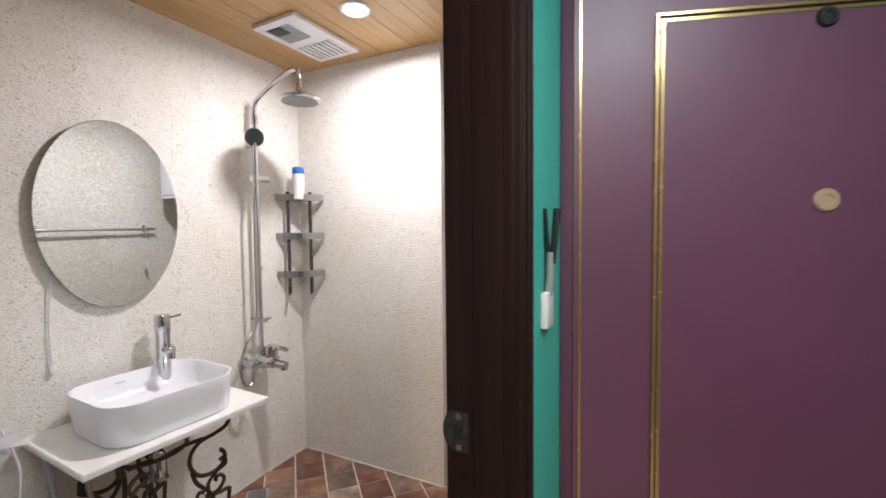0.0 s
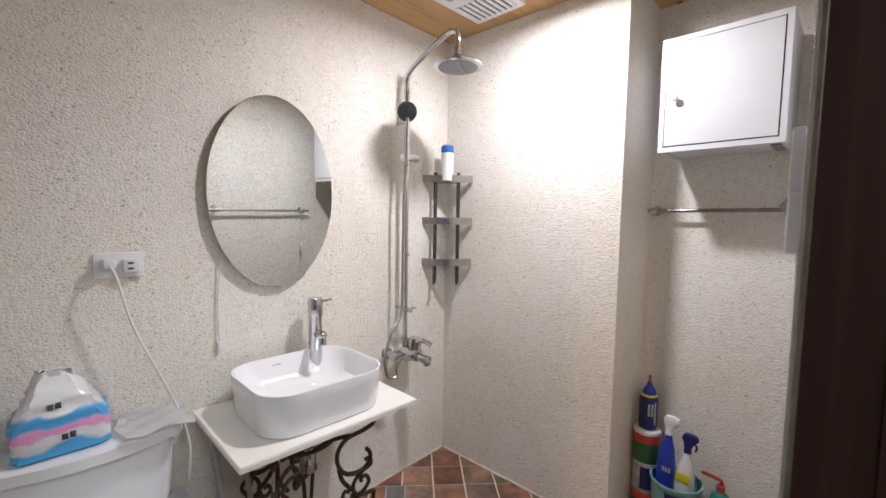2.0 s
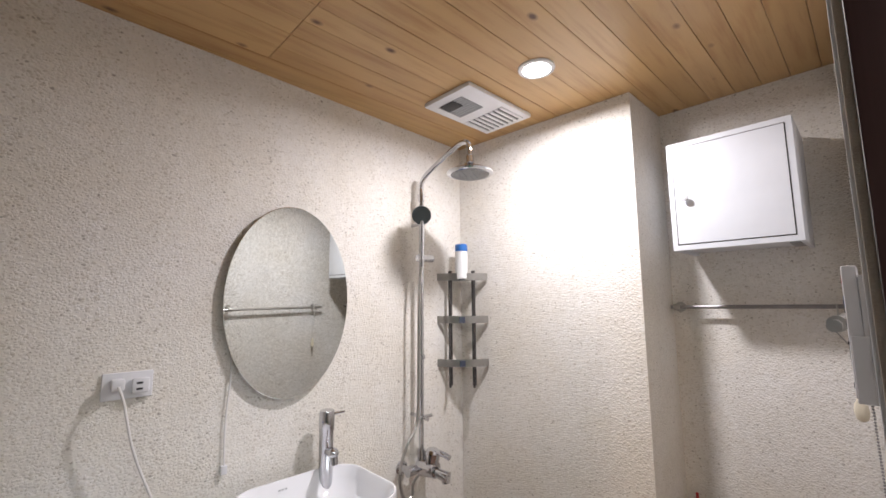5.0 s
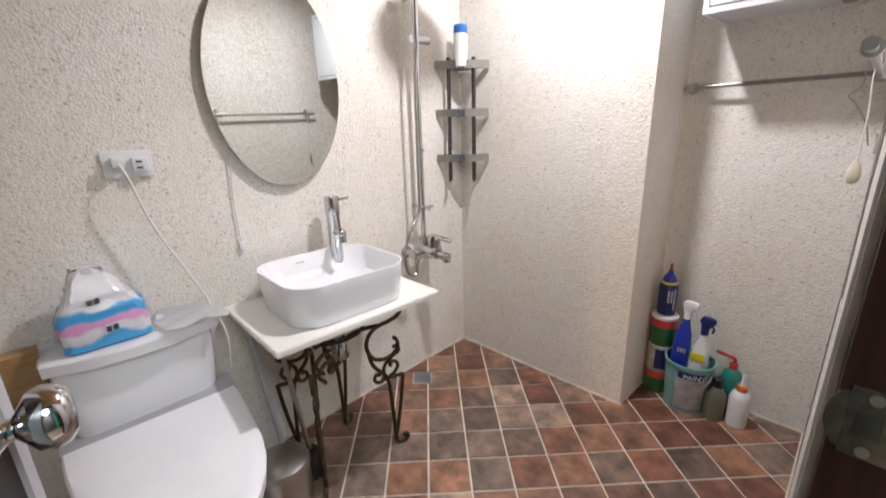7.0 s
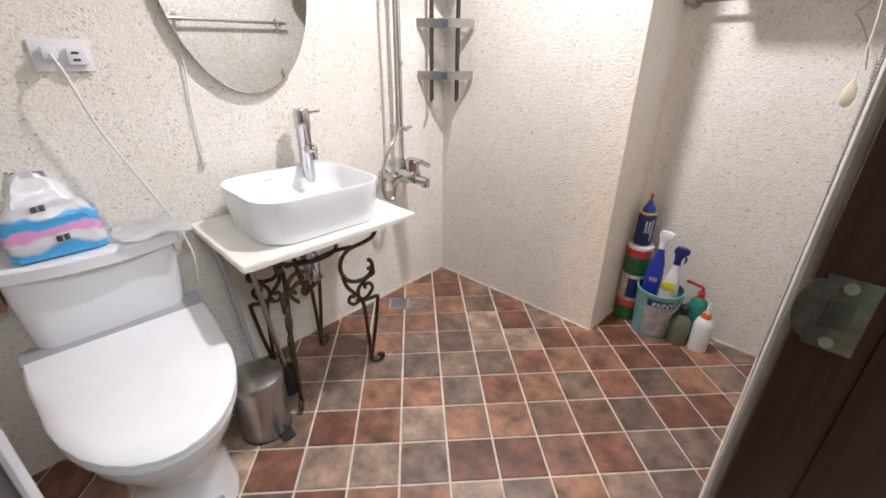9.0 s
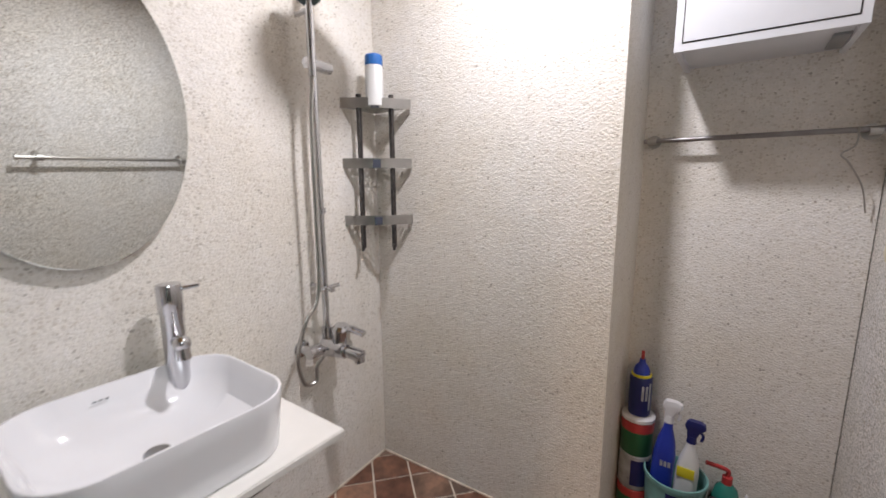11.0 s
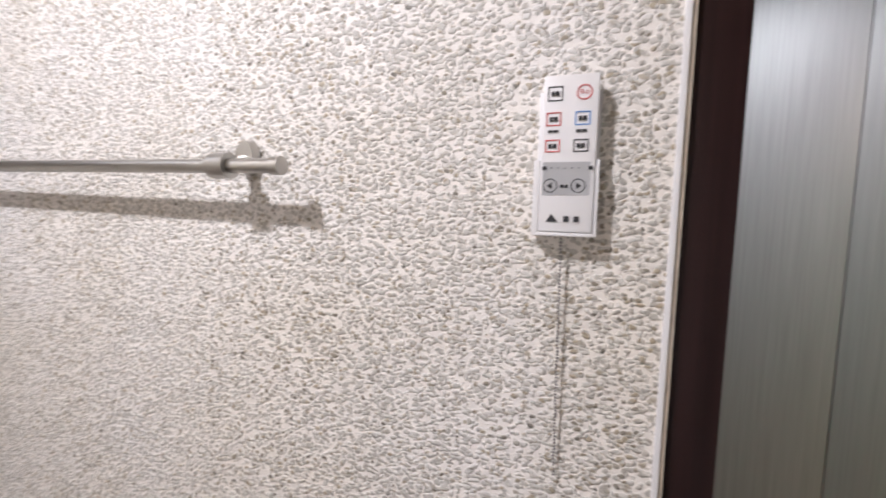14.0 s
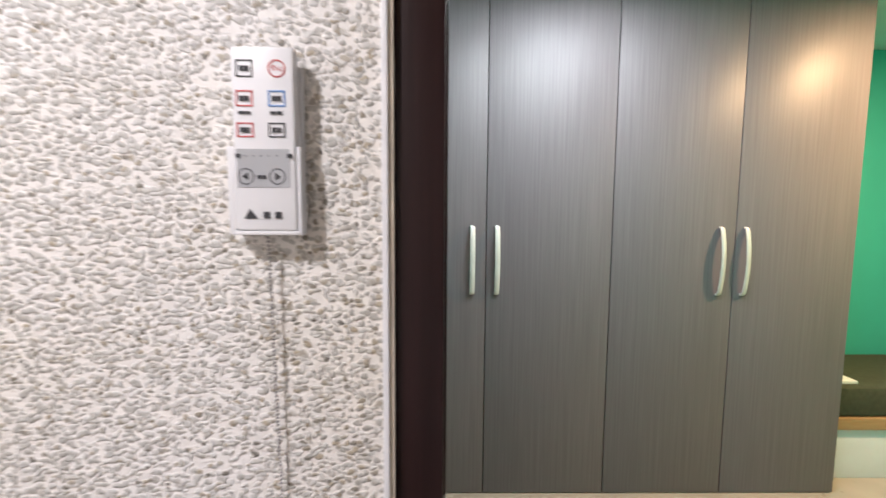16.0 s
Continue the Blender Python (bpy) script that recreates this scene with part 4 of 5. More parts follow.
box(bm, FX + 0.001, F0 - 0.004, RY0, RY1, RZ0, RZ0 + 0.004, bevel=0.001)
part("holder", bm, PLASTIC, remote)
def on_remote(u, v):
    """Place on the face: u from its outer edge, v from the top, as fractions."""
    return RY1 - u * (RY1 - RY0), RZ1 - v * (RZ1 - RZ0)
def printed(name, u, v, w, h, m, line=0.0011, round_=False):
    y, z = on_remote(u, v)
    bm = B()
    if round_:
        loft_pts = [[(FX - o, y + r * math.cos(2 * math.pi * i / 24), z + r * math.sin(2 * math.pi * i / 24)) for i in range(24)] for r, o in ((w / 2, 0.0), (w / 2, 0.0006), (w / 2 - line, 0.0006), (w / 2 - line, 0.0))]
        loft(bm, loft_pts, False, False)
    else:
        for y0, y1, z0, z1 in ((y - w / 2, y + w / 2, z + h / 2 - line, z + h / 2), (y - w / 2, y + w / 2, z - h / 2, z - h / 2 + line), (y - w / 2, y - w / 2 + line, z - h / 2 + line, z + h / 2 - line), (y + w / 2 - line, y + w / 2, z - h / 2 + line, z + h / 2 - line)):
            box(bm, FX - 0.0006, FX + 0.0003, y0, y1, z0, z1)
    ob = part(name, bm, m, remote)
    return y, z
def bars(y, z, w, h, m, n=2):
    bm = B()
    for k in range(n):
        box(bm, FX - 0.0012, FX + 0.0003, y - w / 2 + k * w / n + 0.0006, y - w / 2 + (k + 1) * w / n - 0.0003, z - h / 2, z + h / 2)
    part("print", bm, m, remote)
boxpart("display", (FX - 0.0005, FX + 0.001, RY0 + 0.006, RY1 - 0.004, RZ1 - 0.740 * (RZ1 - RZ0), RZ1 - 0.535 * (RZ1 - RZ0)), GREYBTN, remote, 0)
for u, v, w, h, m, rnd in ((0.23, 0.115, 0.0145, 0.0145, INK, False), (0.73, 0.115, 0.0150, 0.0150, REDINK, True), (0.22, 0.27, 0.0145, 0.0135, REDINK, False), (0.72, 0.27, 0.0145, 0.0135, BLUEINK, False), (0.22, 0.435, 0.0145, 0.0125, REDINK, False), (0.71, 0.435, 0.0145, 0.0125, INK, False)):
    y, z = printed("button", u, v, w, h, m, round_=rnd)
    if not rnd:
        bars(y, z, 0.0088, 0.0042, INK)
for u in (0.22, 0.71):
    y, z = on_remote(u, 0.345)
    bars(y, z, 0.011, 0.0024, INK, 2)
for u, s in ((0.21, 1), (0.70, -1)):
    y, z = printed("button", u, 0.682, 0.0145, 0.0145, INK, round_=True)
    bm = B()
    vs = [(y + s * 0.0035, z), (y - s * 0.002, z + 0.0035), (y - s * 0.002, z - 0.0035)]
    loft(bm, [[(FX - 0.0010, a, b) for a, b in vs], [(FX - 0.0002, a, b) for a, b in vs]])
    part("arrow", bm, INK, remote)
y, z = on_remote(0.46, 0.685); bars(y, z, 0.0085, 0.0032, INK)
for u in (0.10, 0.90):
    y, z = on_remote(u, 0.572); bars(y, z, 0.005, 0.0035, INK, 1)
for k in range(5):
    y, z = on_remote(0.22 + k * 0.12, 0.572); bars(y, z, 0.0018, 0.0010, INK, 1)
y, z = on_remote(0.27, 0.885)
bm = B()
tri_ = [(y - 0.006, z - 0.004), (y + 0.006, z - 0.004), (y + 0.001, z + 0.0045)]
loft(bm, [[(FX - 0.0008, a, b) for a, b in tri_], [(FX + 0.0002, a, b) for a, b in tri_]])
part("mark", bm, INK, remote)
y, z = on_remote(0.52, 0.89); bars(y, z, 0.0062, 0.0058, INK, 1)
y, z = on_remote(0.70, 0.89); bars(y, z, 0.0062, 0.0058, INK, 1)
stop = bpy.data.curves.new("lettering", "FONT")
stop.body, stop.size, stop.align_x, stop.align_y = "停止", 0.0052 * S, "CENTER", "CENTER"
stop.materials.append(REDINK)
letters = new("lettering", stop)
letters.parent = remote
y, z = on_remote(0.73, 0.115)
letters.location = Vector(((FX - 0.0008) * S, y * S, z * S)) - PLACES[remote]
letters.rotation_euler = (radians(90), 0, radians(-90))
chain = thing("bead_chain", F0, 0.878, 1.12, "thin steel bead chain hanging below the wall remote", "chain")
bm = B()
for i in range(72):
    z = 1.398 - i * 0.0037
    yy = 0.8795 - 0.004 * (i / 72) + 0.0004 * math.sin(i * 0.7)
    bmesh.ops.create_icosphere(bm, subdivisions=1, radius=0.00165, matrix=Matrix.Translation((F0 - 0.010 + 0.004 * i / 72, yy, z)))
part("strand", bm, DULL, chain)

# ---- cleaning things in the niche ----
sxx, syy = -1.016, 2.272
turned("paint_tin", sxx, syy, 0, [("body", GREEN, [(0.058, 0), (0.060, 0.004), (0.060, 0.085)]), ("label", RED, [(0.0605, 0.085), (0.0605, 0.115), (0.058, 0.118), (0.05, 0.118)])], "green and red round tin at the foot of a stack", "tin")
tin = turned("paint_tin", sxx, syy, 0.119, [("body", SILVERP, [(0.058, 0), (0.060, 0.003), (0.060, 0.145), (0.055, 0.149), (0.01, 0.149)])], "silver tin with a navy label, in a stack", "tin")
bm = B()
loft(bm, [[(sxx + 0.0606 * math.cos(radians(a)), syy + 0.0606 * math.sin(radians(a)), z) for z in (0.14, 0.25)] + [(sxx + 0.059 * math.cos(radians(a)), syy + 0.059 * math.sin(radians(a)), z) for z in (0.25, 0.14)] for a in range(-95, 0, 8)])
part("label", bm, NAVY, tin)
turned("paint_tin", sxx, syy, 0.269, [("body", GREEN, [(0.058, 0), (0.060, 0.003), (0.060, 0.10)]), ("band", RED, [(0.0606, 0.10), (0.0606, 0.138), (0.058, 0.14)]), ("lid", PLASTIC, [(0.059, 0.14), (0.062, 0.142), (0.062, 0.155), (0.058, 0.158), (0.01, 0.158)])], "green tin with a red band and white lid", "tin")
aer = turned("spray_can", sxx, syy, 0.428, [("body", NAVY, [(0.034, 0), (0.040, 0.004), (0.042, 0.03), (0.042, 0.155), (0.036, 0.165)]), ("band", YELLOW, [(0.0375, 0.163), (0.0375, 0.170), (0.03, 0.172)]), ("cap", BLUE, [(0.031, 0.171), (0.030, 0.185), (0.024, 0.200), (0.013, 0.212), (0.010, 0.23)]), ("nozzle", RED, [(0.006, 0.23), (0.006, 0.262), (0.002, 0.264)])], "navy spray can with a pointed blue cap on the stacked tins", "can")
bm = B()
for k, (a0, z0, z1) in enumerate(((-75, 0.50, 0.56), (-55, 0.50, 0.56), (-35, 0.46, 0.57))):
    loft(bm, [[(sxx + r * math.cos(radians(a)), syy + r * math.sin(radians(a)), z) for r, z in ((0.0425, z0), (0.0425, z1), (0.041, z1), (0.041, z0))] for a in (a0, a0 + 6, a0 + 12)])
part("print", bm, SILVERP, aer)
ux, uy = -0.868, 2.232
buck = thing("plastic_bucket", ux, uy, 0, "small sea-green paint bucket with a silver label", "bucket")
bm = B()
lathe(bm, ux, uy, 0, [(0.085, 0), (0.089, 0.004), (0.104, 0.235), (0.109, 0.238), (0.109, 0.252), (0.103, 0.252), (0.100, 0.235), (0.085, 0.01), (0.01, 0.008)], 32)
part("body", bm, BUCKET, buck)
bm = B()
def bucket_patch(bm, a0, a1, z0, z1, off=0.0012):
    rr = lambda z: 0.089 + 0.015 * (z - 0.004) / 0.231 + off
    loft(bm, [[(ux + (rr(z) - o) * math.cos(radians(a)), uy + (rr(z) - o) * math.sin(radians(a)), z) for z, o in ((z0, 0), (z1, 0), (z1, 0.002), (z0, 0.002))] for a in range(a0, a1 + 1, 6)])
bucket_patch(bm, -105, -27, 0.025, 0.185)
part("label", bm, SILVERP, buck)
bm = B()
bucket_patch(bm, -100, -34, 0.188, 0.222)
band = part("title_band", bm, NAVY, buck)
txt = bpy.data.curves.new("lettering", "FONT")
txt.body, txt.size, txt.align_x, txt.extrude = "PAINT", 0.034 * S, "CENTER", 0.0003
txt.materials.append(PLASTIC)
lt = new("lettering", txt)
lt.parent = band
a = radians(-62)
lt.location = Vector(((ux + 0.1062 * math.cos(a)) * S, (uy + 0.1062 * math.sin(a)) * S, 0.194 * S)) - PLACES[band] + Vector((0.003 * math.cos(a), 0.003 * math.sin(a), 0))
lt.rotation_euler = (radians(87), 0, a + math.pi / 2)
bm = B()
tube(bm, [(ux + 0.107, uy, 0.24), (ux + 0.10, uy - 0.06, 0.19), (ux + 0.075, uy - 0.095, 0.17), (ux + 0.05, uy - 0.105, 0.18), (ux - 0.1, uy - 0.02, 0.24)][:4], 0.003, seg=8)
part("handle", bm, STEEL, buck)
def trigger_bottle(x, y, z, body, nozzle, label, h=0.2, lean=(0, 0)):
    ob = thing("spray_bottle", x, y, z, label, "spray bottle", "spray bottles")
    bm = B()
    rings = []
    for hx, hy, k in ((0.028, 0.022, 0), (0.038, 0.028, 0.01), (0.038, 0.028, 0.55), (0.030, 0.024, 0.75), (0.016, 0.016, 0.92), (0.014, 0.014, 1.0)):
        rings.append(rrect(x + lean[0] * k, y + lean[1] * k, z + h * k, hx, hy, min(hx, hy) * 0.9, 4))
    loft(bm, rings)
    part("body", bm, body, ob)
    X, Y, Z = x + lean[0], y + lean[1], z + h
    bm = B()
    rod(bm, (X, Y, Z - 0.002), (X, Y, Z + 0.025), 0.017, 0.015)
    loft(bm, [rrect(X + o, Y, zz, w, 0.012, 0.008, 3) for o, zz, w in ((0.0, Z + 0.022, 0.016), (0.004, Z + 0.045, 0.022), (0.008, Z + 0.06, 0.034), (0.010, Z + 0.078, 0.030), (0.006, Z + 0.084, 0.02))])
    tube(bm, [(X + 0.018, Y, Z + 0.05), (X + 0.034, Y, Z + 0.035), (X + 0.03, Y, Z + 0.012)], 0.005, seg=8)
    part("trigger_head", bm, nozzle, ob)
    return ob
sp = trigger_bottle(-0.915, 2.215, 0.16, BLUE, PLASTIC, "blue spray bottle with a white trigger in the bucket", 0.30, (0.012, 0))
bm = B()
for k in range(3):
    box(bm, -0.918 + k * 0.013, -0.909 + k * 0.013, 2.1845, 2.187, 0.29, 0.31)
part("print", bm, SILVERP, sp)
sp = trigger_bottle(-0.836, 2.225, 0.14, MILKY, NAVY, "white spray bottle with yellow label and navy trigger", 0.26, (0.01, 0))
boxpart("label", (-0.862, -0.806, 2.1945, 2.198, 0.265, 0.305), YELLOW, sp, 0.001)
turned("glue_bottle", -0.648, 2.225, 0, [("body", MILKY, [(0.034, 0), (0.041, 0.006), (0.042, 0.14), (0.034, 0.168), (0.019, 0.182)]), ("cap", ORANGE, [(0.021, 0.181), (0.022, 0.184), (0.019, 0.206), (0.010, 0.208)]), ("nozzle", PLASTIC, [(0.011, 0.208), (0.008, 0.235), (0.004, 0.262), (0.002, 0.263)])], "milky white squeeze bottle with an orange cap", "bottle")
turned("cleaner_bottle", -0.738, 2.215, 0, [("body", MURK, [(0.04, 0), (0.045, 0.006), (0.045, 0.12), (0.03, 0.15), (0.017, 0.165)]), ("cap", BLACK, [(0.02, 0.165), (0.021, 0.168), (0.021, 0.205), (0.018, 0.208), (0.005, 0.208)])], "squat olive plastic bottle with a black cap", "bottle")
gb = turned("pump_bottle", -0.705, 2.300, 0, [("body", SEAGLASS, [(0.04, 0), (0.045, 0.006), (0.046, 0.17), (0.035, 0.215), (0.016, 0.235)]), ("neck", RED, [(0.017, 0.235), (0.017, 0.262), (0.008, 0.264)])], "green plastic bottle with a red pump", "bottle")
bm = B()
tube(bm, [(-0.705, 2.30, 0.262), (-0.705, 2.30, 0.285), (-0.735, 2.285, 0.30), (-0.775, 2.27, 0.31)], 0.008)
part("spout", bm, RED, gb)

# ---- toilet ----
ty = 0.260
toilet = thing("toilet", -1.7, ty, 0, "white glazed one-piece toilet with a closed slim lid", "toilet")
def egg(xb, xf, xm, w, z, wb=None, z1=None, seg=14):
    """Outline with a straight back and a rounded front; z may slope to z1 at the front."""
    wb = w if wb is None else wb
    z1 = z if z1 is None else z1
    pts = []
    for i in range(seg + 1):
        a = radians(-90 + 180 * i / seg)
        pts.append((xm + (xf - xm) * math.cos(a), ty + w * math.sin(a)))
    pts += [((xb + xm) / 2, ty + (w + wb) / 2), (xb, ty + wb * 0.96), (xb, ty), (xb, ty - wb * 0.96), ((xb + xm) / 2, ty - (w + wb) / 2)]
    return [(x, y, z + (z1 - z) * (x - xb) / (xf - xb)) for x, y in pts]
bm = B()
loft(bm, [egg(-2.02, -1.400, -1.590, 0.142, 0.0), egg(-2.02, -1.405, -1.590, 0.138, 0.03), egg(-2.02, -1.430, -1.610, 0.126, 0.12), egg(-2.02, -1.425, -1.610, 0.128, 0.20),
          egg(-2.02, -1.380, -1.610, 0.155, 0.27), egg(-2.02, -1.340, -1.620, 0.190, 0.335), egg(-2.02, -1.325, -1.630, 0.203, 0.375), egg(-2.02, -1.323, -1.630, 0.205, 0.40)])
part("bowl", bm, GLAZE, toilet)
bm = B()
loft(bm, [egg(-1.93, -1.310, -1.630, 0.208, 0.400, 0.216), egg(-1.93, -1.303, -1.630, 0.214, 0.406, 0.222), egg(-1.93, -1.303, -1.630, 0.214, 0.445, 0.222, 0.418), egg(-1.93, -1.311, -1.630, 0.208, 0.450, 0.216, 0.422)])
part("seat", bm, PLASTIC, toilet)
bm = B()
loft(bm, [egg(-1.838, -1.305, -1.630, 0.212, 0.456, 0.234, 0.427), egg(-1.838, -1.297, -1.630, 0.219, 0.460, 0.241, 0.430), egg(-1.838, -1.297, -1.630, 0.220, 0.492, 0.244, 0.440), egg(-1.838, -1.307, -1.630, 0.212, 0.500, 0.238, 0.448), egg(-1.830, -1.355, -1.630, 0.18, 0.505, 0.20, 0.454)])
part("lid", bm, PLASTIC, toilet)
bm = B()
loft(bm, [[(x, y, z) for x, y, z in ((-1.92, ty - 0.236, z0), (-1.832, ty - 0.236, z0), (-1.832, ty + 0.236, z0), (-1.92, ty + 0.236, z0 + (z0 - 0.41) * 0.2))] for z0 in (0.41, 0.497)])
part("hinge_cover", bm, plain("satin_grey_plastic", (0.36, 0.36, 0.38), 0.25), toilet, "grey seat hinge cover")
bm = B()
loft(bm, [rrect(-1.965 - k, ty, z, 0.085 + k * 0.5, w, 0.05, 5) for z, w, k in ((0.36, 0.185, 0.0), (0.45, 0.192, 0.0), (0.60, 0.205, 0.0), (0.715, 0.212, 0.0))])
part("tank", bm, GLAZE, toilet)
def tank_lid(z, o):
    pts = []
    for i in range(13):
        a = -1 + 2 * i / 12
        pts.append((-1.885 + 0.045 * (1 - a * a) + o, ty + a * (0.222 + o), z))
    pts += [(-1.90, ty + 0.226 + o, z), (-2.03, ty + 0.226 + o, z), (-2.03, ty - 0.226 - o, z), (-1.90, ty - 0.226 - o, z)]
    return pts
bm = B()
loft(bm, [tank_lid(0.716, -0.006), tank_lid(0.720, 0.0), tank_lid(0.752, 0.0), tank_lid(0.758, -0.006), tank_lid(0.759, -0.02)])
part("tank_lid", bm, GLAZE, toilet)
bm = B()
loft(bm, [[(-1.402 + 0.010 * abs(s) - k, ty + 0.01 + s * 0.05, z + 0.05) for s, z in ((-1, 0), (1, 0), (1, 0.075), (-1, 0.075))] for k in (-0.004, 0.004)])
part("sticker", bm, GREYBTN, toilet, "small grey printed sticker")

pack = thing("tissue_pack", -1.95, 0.20, 0.76, "opened plastic pack of tissues printed blue and pink", "tissue pack")
random.seed(8)
def pack_ring(z, hx, hy, cy, jit):
    return [(x + random.uniform(-jit, jit), y + random.uniform(-jit, jit), z + random.uniform(-jit, jit) * 0.6) for x, y, z in rrect(-1.945, cy, z, hx, hy, 0.024, 4)]
levels = [(0.7605, 0.055, 0.098, 0.2, 0)]
for k in range(17):
    f = k / 16
    body = min(1.0, max(0.0, (f - 0.42) / 0.58))
    levels.append((0.768 + 0.225 * f, 0.063 - 0.056 * body ** 1.2, 0.106 - 0.072 * body ** 0.8, 0.2 - 0.010 * body, 0.0045 + 0.003 * body))
bm = B()
loft(bm, [pack_ring(*l) for l in levels])
part("wrapper", bm, WRAPPER, pack)
for y, z, w in ((0.178, 0.900, 0.013), (0.195, 0.902, 0.013), (0.205, 0.815, 0.013), (0.222, 0.817, 0.013)):
    o = -1.876 if z < 0.85 else -1.893
    for k in range(3):
        boxpart("print", (o - 0.004, o + 0.002, y - w / 2, y + w / 2, z + k * 0.006 - 0.007, z + k * 0.006 - 0.0048), INK, pack, 0)
paper = thing("tissue_sheet", -1.93, 0.43, 0.76, "crumpled white tissue lying on the tank lid", "tissue")
bm = B()
N = 9
grid = [[bm.verts.new((-2.02 + 0.19 * i / N, 0.325 + 0.185 * j / N + 0.01 * math.sin(i), 0.763 + 0.016 * abs(math.sin(i * 0.9 + j * 0.5)) + random.uniform(0, 0.007) - (0.022 if i == N and j > 2 else 0) * 0)) for j in range(N + 1)] for i in range(N + 1)]
for i in range(N):
    for j in range(N):
        bm.faces.new((grid[i][j], grid[i + 1][j], grid[i + 1][j + 1], grid[i][j + 1]))
bmesh.ops.solidify(bm, geom=bm.faces[:], thickness=0.0015)
part("sheet", bm, PAPER, paper)
ledge = thing("wooden_ledge", -2.0, -0.18, 0.6, "tan wooden ledge on the wall beside the toilet tank", "ledge")
boxpart("board", (on_west(-0.2, 0.0) + 0.0, -1.95, SY + 0.001, 0.042, 0.615, 0.782), OAK, ledge, 0.004)

# ---- beside the washstand ----
bnx, bny = -1.662, 0.552
tbin = thing("pedal_bin", bnx, bny, 0, "small brushed steel pedal bin with a domed lid", "bin")
bm = B()
lathe(bm, bnx, bny, 0, [(0.088, 0), (0.09, 0.004), (0.09, 0.215), (0.092, 0.22)], 32)
part("body", bm, STEEL, tbin)
bm = B()
lathe(bm, bnx, bny, 0.221, [(0.093, 0), (0.094, 0.018), (0.088, 0.030), (0.06, 0.040), (0.02, 0.043)], 32)
part("lid", bm, STEEL, tbin)
bm = B()
box(bm, bnx + 0.075, bnx + 0.125, bny + 0.01, bny + 0.055, 0.008, 0.018, bevel=0.004)
part("pedal", bm, BLACK, tbin)
bm = B()
lathe(bm, bnx, bny, 0, [(0.091, 0), (0.0915, 0.01), (0.088, 0.012)], 32)
part("base_ring", bm, BLACK, tbin)
brx, bry = -1.78, 0.70
brush = thing("toilet_brush", brx, bry, 0, "toilet brush in a black holder with a steel handle", "toilet brush")
bm = B()
lathe(bm, brx, bry, 0, [(0.04, 0), (0.045, 0.004), (0.04, 0.10), (0.030, 0.125), (0.012, 0.13)], 20)
part("holder", bm, BLACK, brush)
bm = B()
rod(bm, (brx, bry, 0.12), (brx - 0.02, bry - 0.05, 0.62), 0.009)
part("handle", bm, STEEL, brush)
plunger = thing("mop_stick", -1.86, 0.62, 0, "grey stick leaning under the washstand", "stick")
bm = B()
rod(bm, (-1.82, 0.63, 0.0), (-1.97, 0.60, 0.66), 0.010)
part("stick", bm, GREYBTN, plunger)
dr = thing("floor_drain", -1.97, 1.457, 0.004, "square steel floor drain", "drain")
DM = Matrix.Translation((-1.965, 1.455, 0)) @ Matrix.Rotation(radians(48.5), 4, "Z")
for i in range(6):
    bm = B()
    box(bm, -0.045, 0.045, -0.046 + i * 0.0165, -0.036 + i * 0.0165, 0.006, 0.009, m=DM)
    part("bar", bm, DULL, dr)
bm = B()
box(bm, -0.055, 0.055, -0.055, 0.055, 0.001, 0.006, m=DM)
part("pan", bm, GREYP, dr)

# ---- room beyond the doorway ----
WX = 1.2
ward = thing("wardrobe", WX + 0.3, -0.1, 0, "tall grey wood-grain wardrobe with bowed silver handles", "wardrobe")
SEAMS = [1.09, 0.494, -0.113, -0.713, -1.303]
boxpart("carcass", (WX + 0.02, WX + 0.55, SEAMS[-1], SEAMS[0], 0.004, 2.455), GREYWOOD, ward, 0.002)
for a, b in zip(SEAMS[1:], SEAMS):
    boxpart("door", (WX, WX + 0.018, a + 0.0025, b - 0.0025, 0.006, 2.4575), GREYWOOD, ward, 0.0015)
for y, s in ((0.561, 0), (0.442, 0), (-0.640, 1), (-0.760, 1)):
    bm = B()
    tube(bm, [(WX, y, 1.03), (WX - 0.014, y, 1.040), (WX - 0.028, y, 1.11), (WX - 0.033, y, 1.19), (WX - 0.028, y, 1.275), (WX - 0.014, y, 1.345), (WX, y, 1.355)], 0.006, seg=10, flat=2.2)
    part("handle", bm, plain("satin_silver", (0.70, 0.67, 0.64), 0.4, 0.2), ward)
bed = thing("bed", 1.6, -1.95, 0, "low white bed base with wooden edge and dark olive mattress", "bed")
boxpart("base", (1.32, 1.86, -2.58, -1.35, 0.0, 0.28), LAMINATE, bed, 0.004)
boxpart("edge_board", (1.30, 1.87, -2.59, -1.34, 0.281, 0.345), OAK, bed, 0.006)
boxpart("mattress", (1.31, 1.86, -2.58, -1.35, 0.346, 0.51), OLIVE, bed, 0.03)
nt = thing("notebook", 1.5, -1.47, 0.51, "white notebook lying on the mattress", "notebook")
boxpart("pages", (1.36, 1.56, -1.55, -1.42, 0.5105, 0.526), PAPER, nt, 0.002)

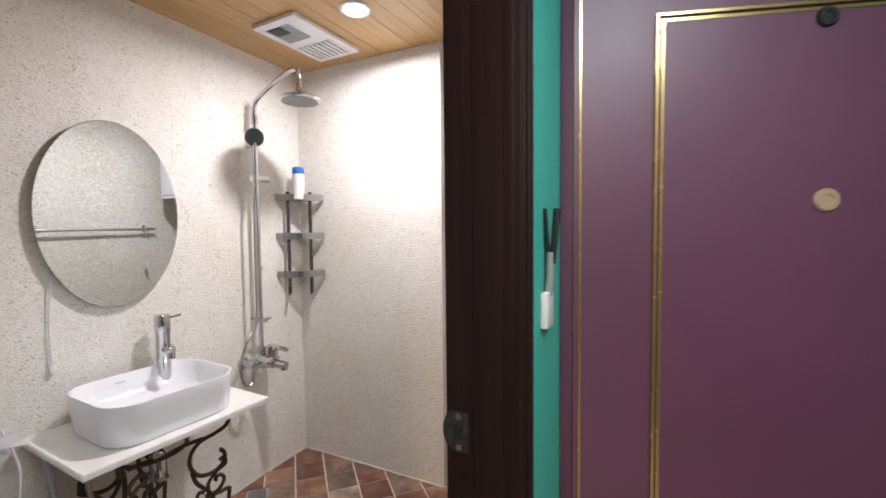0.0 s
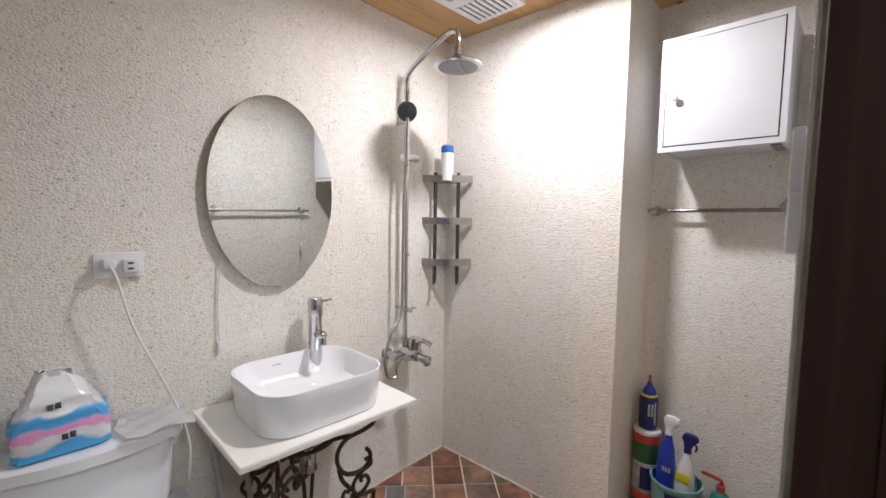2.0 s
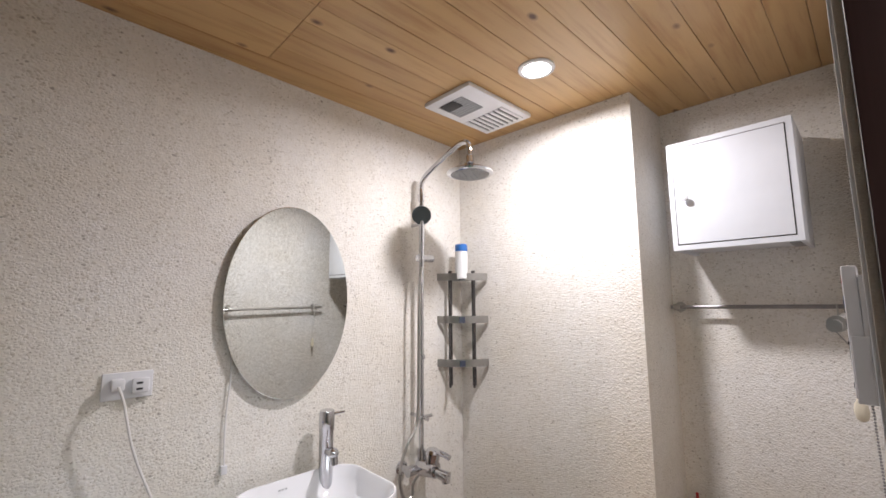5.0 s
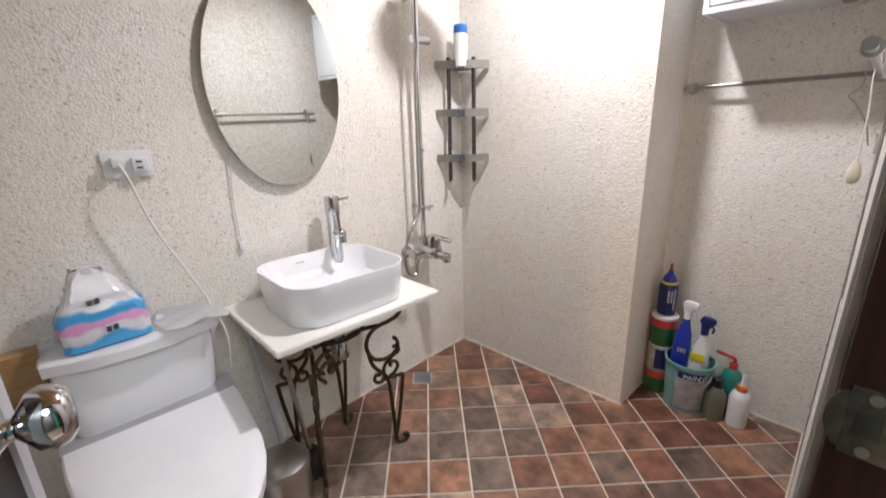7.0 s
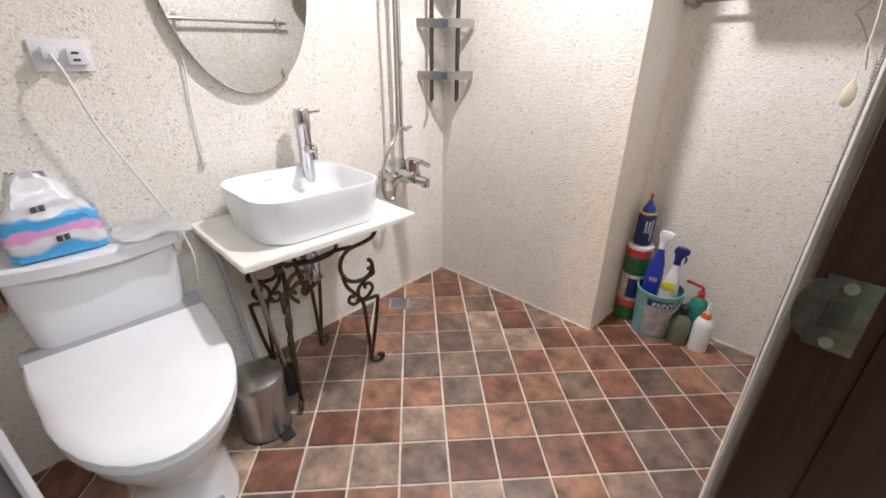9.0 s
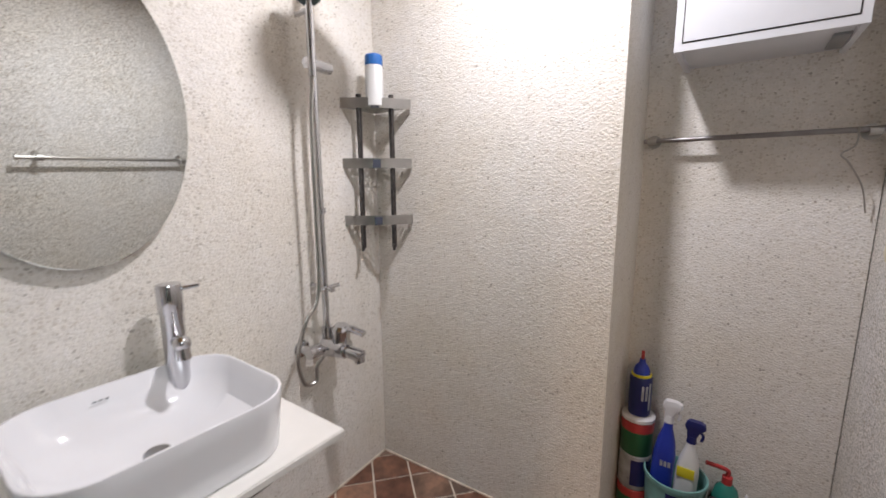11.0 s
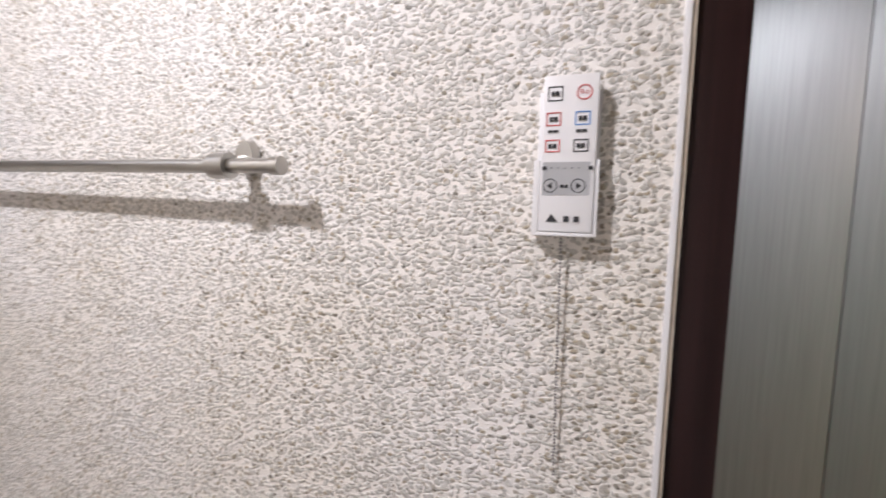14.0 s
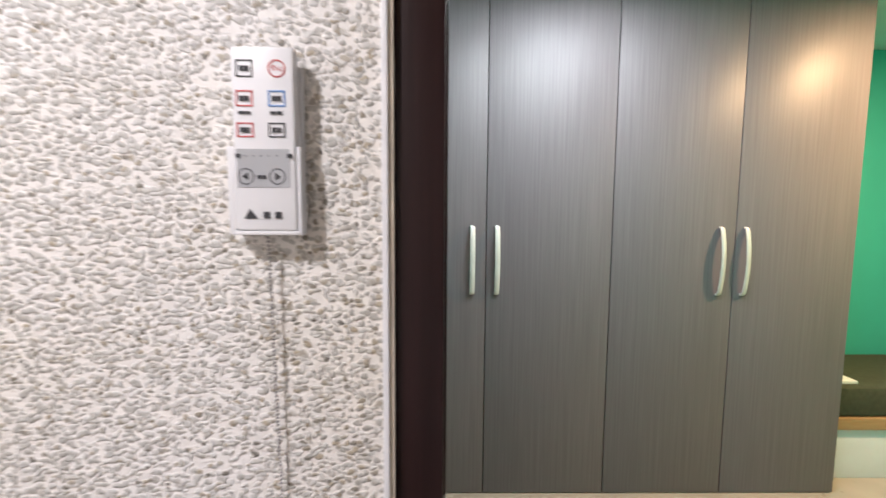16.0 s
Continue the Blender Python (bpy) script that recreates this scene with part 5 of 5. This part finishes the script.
# ---- floor tiles ----
PU, PV, TH = 0.1687, 0.1658, 0.0045
U, V = Vector((math.cos(radians(48.5)), math.sin(radians(48.5)))), Vector((-math.sin(radians(48.5)), math.cos(radians(48.5))))
O = Vector((-0.885, 0.7665))
def clipped(poly, inside):
    """Cut a plan polygon by half planes (nx, ny, d): keep nx*x + ny*y <= d."""
    for nx, ny, d in inside:
        out = []
        for i, p in enumerate(poly):
            q = poly[(i + 1) % len(poly)]
            dp, dq = nx * p[0] + ny * p[1] - d, nx * q[0] + ny * q[1] - d
            if dp <= 0:
                out.append(p)
            if dp * dq < 0:
                t = dp / (dp - dq)
                out.append((p[0] + t * (q[0] - p[0]), p[1] + t * (q[1] - p[1])))
        poly = out
        if len(poly) < 3:
            return []
    return poly
def slab(pts, cx, cy):
    bm = B()
    b = 0.0016
    area_c = Vector((sum(p[0] for p in pts) / len(pts), sum(p[1] for p in pts) / len(pts)))
    top = [area_c + (Vector(p) - area_c) * (1 - b / max(0.02, (Vector(p) - area_c).length)) for p in pts]
    loft(bm, [[((x - cx) * S, (y - cy) * S, z * S) for x, y in ring_] for ring_, z in ((pts, 0), (pts, TH - 0.0014), (top, TH))], False, True)
    me = bpy.data.meshes.new("tile")
    bm.to_mesh(me)
    bm.free()
    me.materials.append(TILE)
    return me
HU, HV = PU / 2 - 0.0042, PV / 2 - 0.0042
whole = slab([tuple(U * a * HU + V * b * HV) for a, b in ((-1, -1), (1, -1), (1, 1), (-1, 1))], 0, 0)
bounds = [(1, 0, -0.30), (-1, 0, 2.20), (0, 1, 2.44), (0, -1, 0.45)]
for i in range(-16, 17):
    for j in range(-16, 17):
        c = O + U * (i + 0.5) * PU + V * (j + 0.5) * PV
        if c.x < KX - 0.13 and c.y > KY + 0.13:
            continue
        quad = [tuple(c + U * a * HU + V * b * HV) for a, b in ((-1, -1), (1, -1), (1, 1), (-1, 1))]
        cut = clipped(quad, bounds)
        if len(cut) < 3:
            continue
        full = len(cut) == 4 and all((Vector(p) - Vector(q)).length < 1e-6 for p, q in zip(cut, quad))
        ob = new("tile", whole if full else slab(cut, c.x, c.y))
        ob.parent = floor
        ob.location = Vector((c.x * S, c.y * S, 0.0)) - PLACES[floor] + Vector((0, 0, 0))
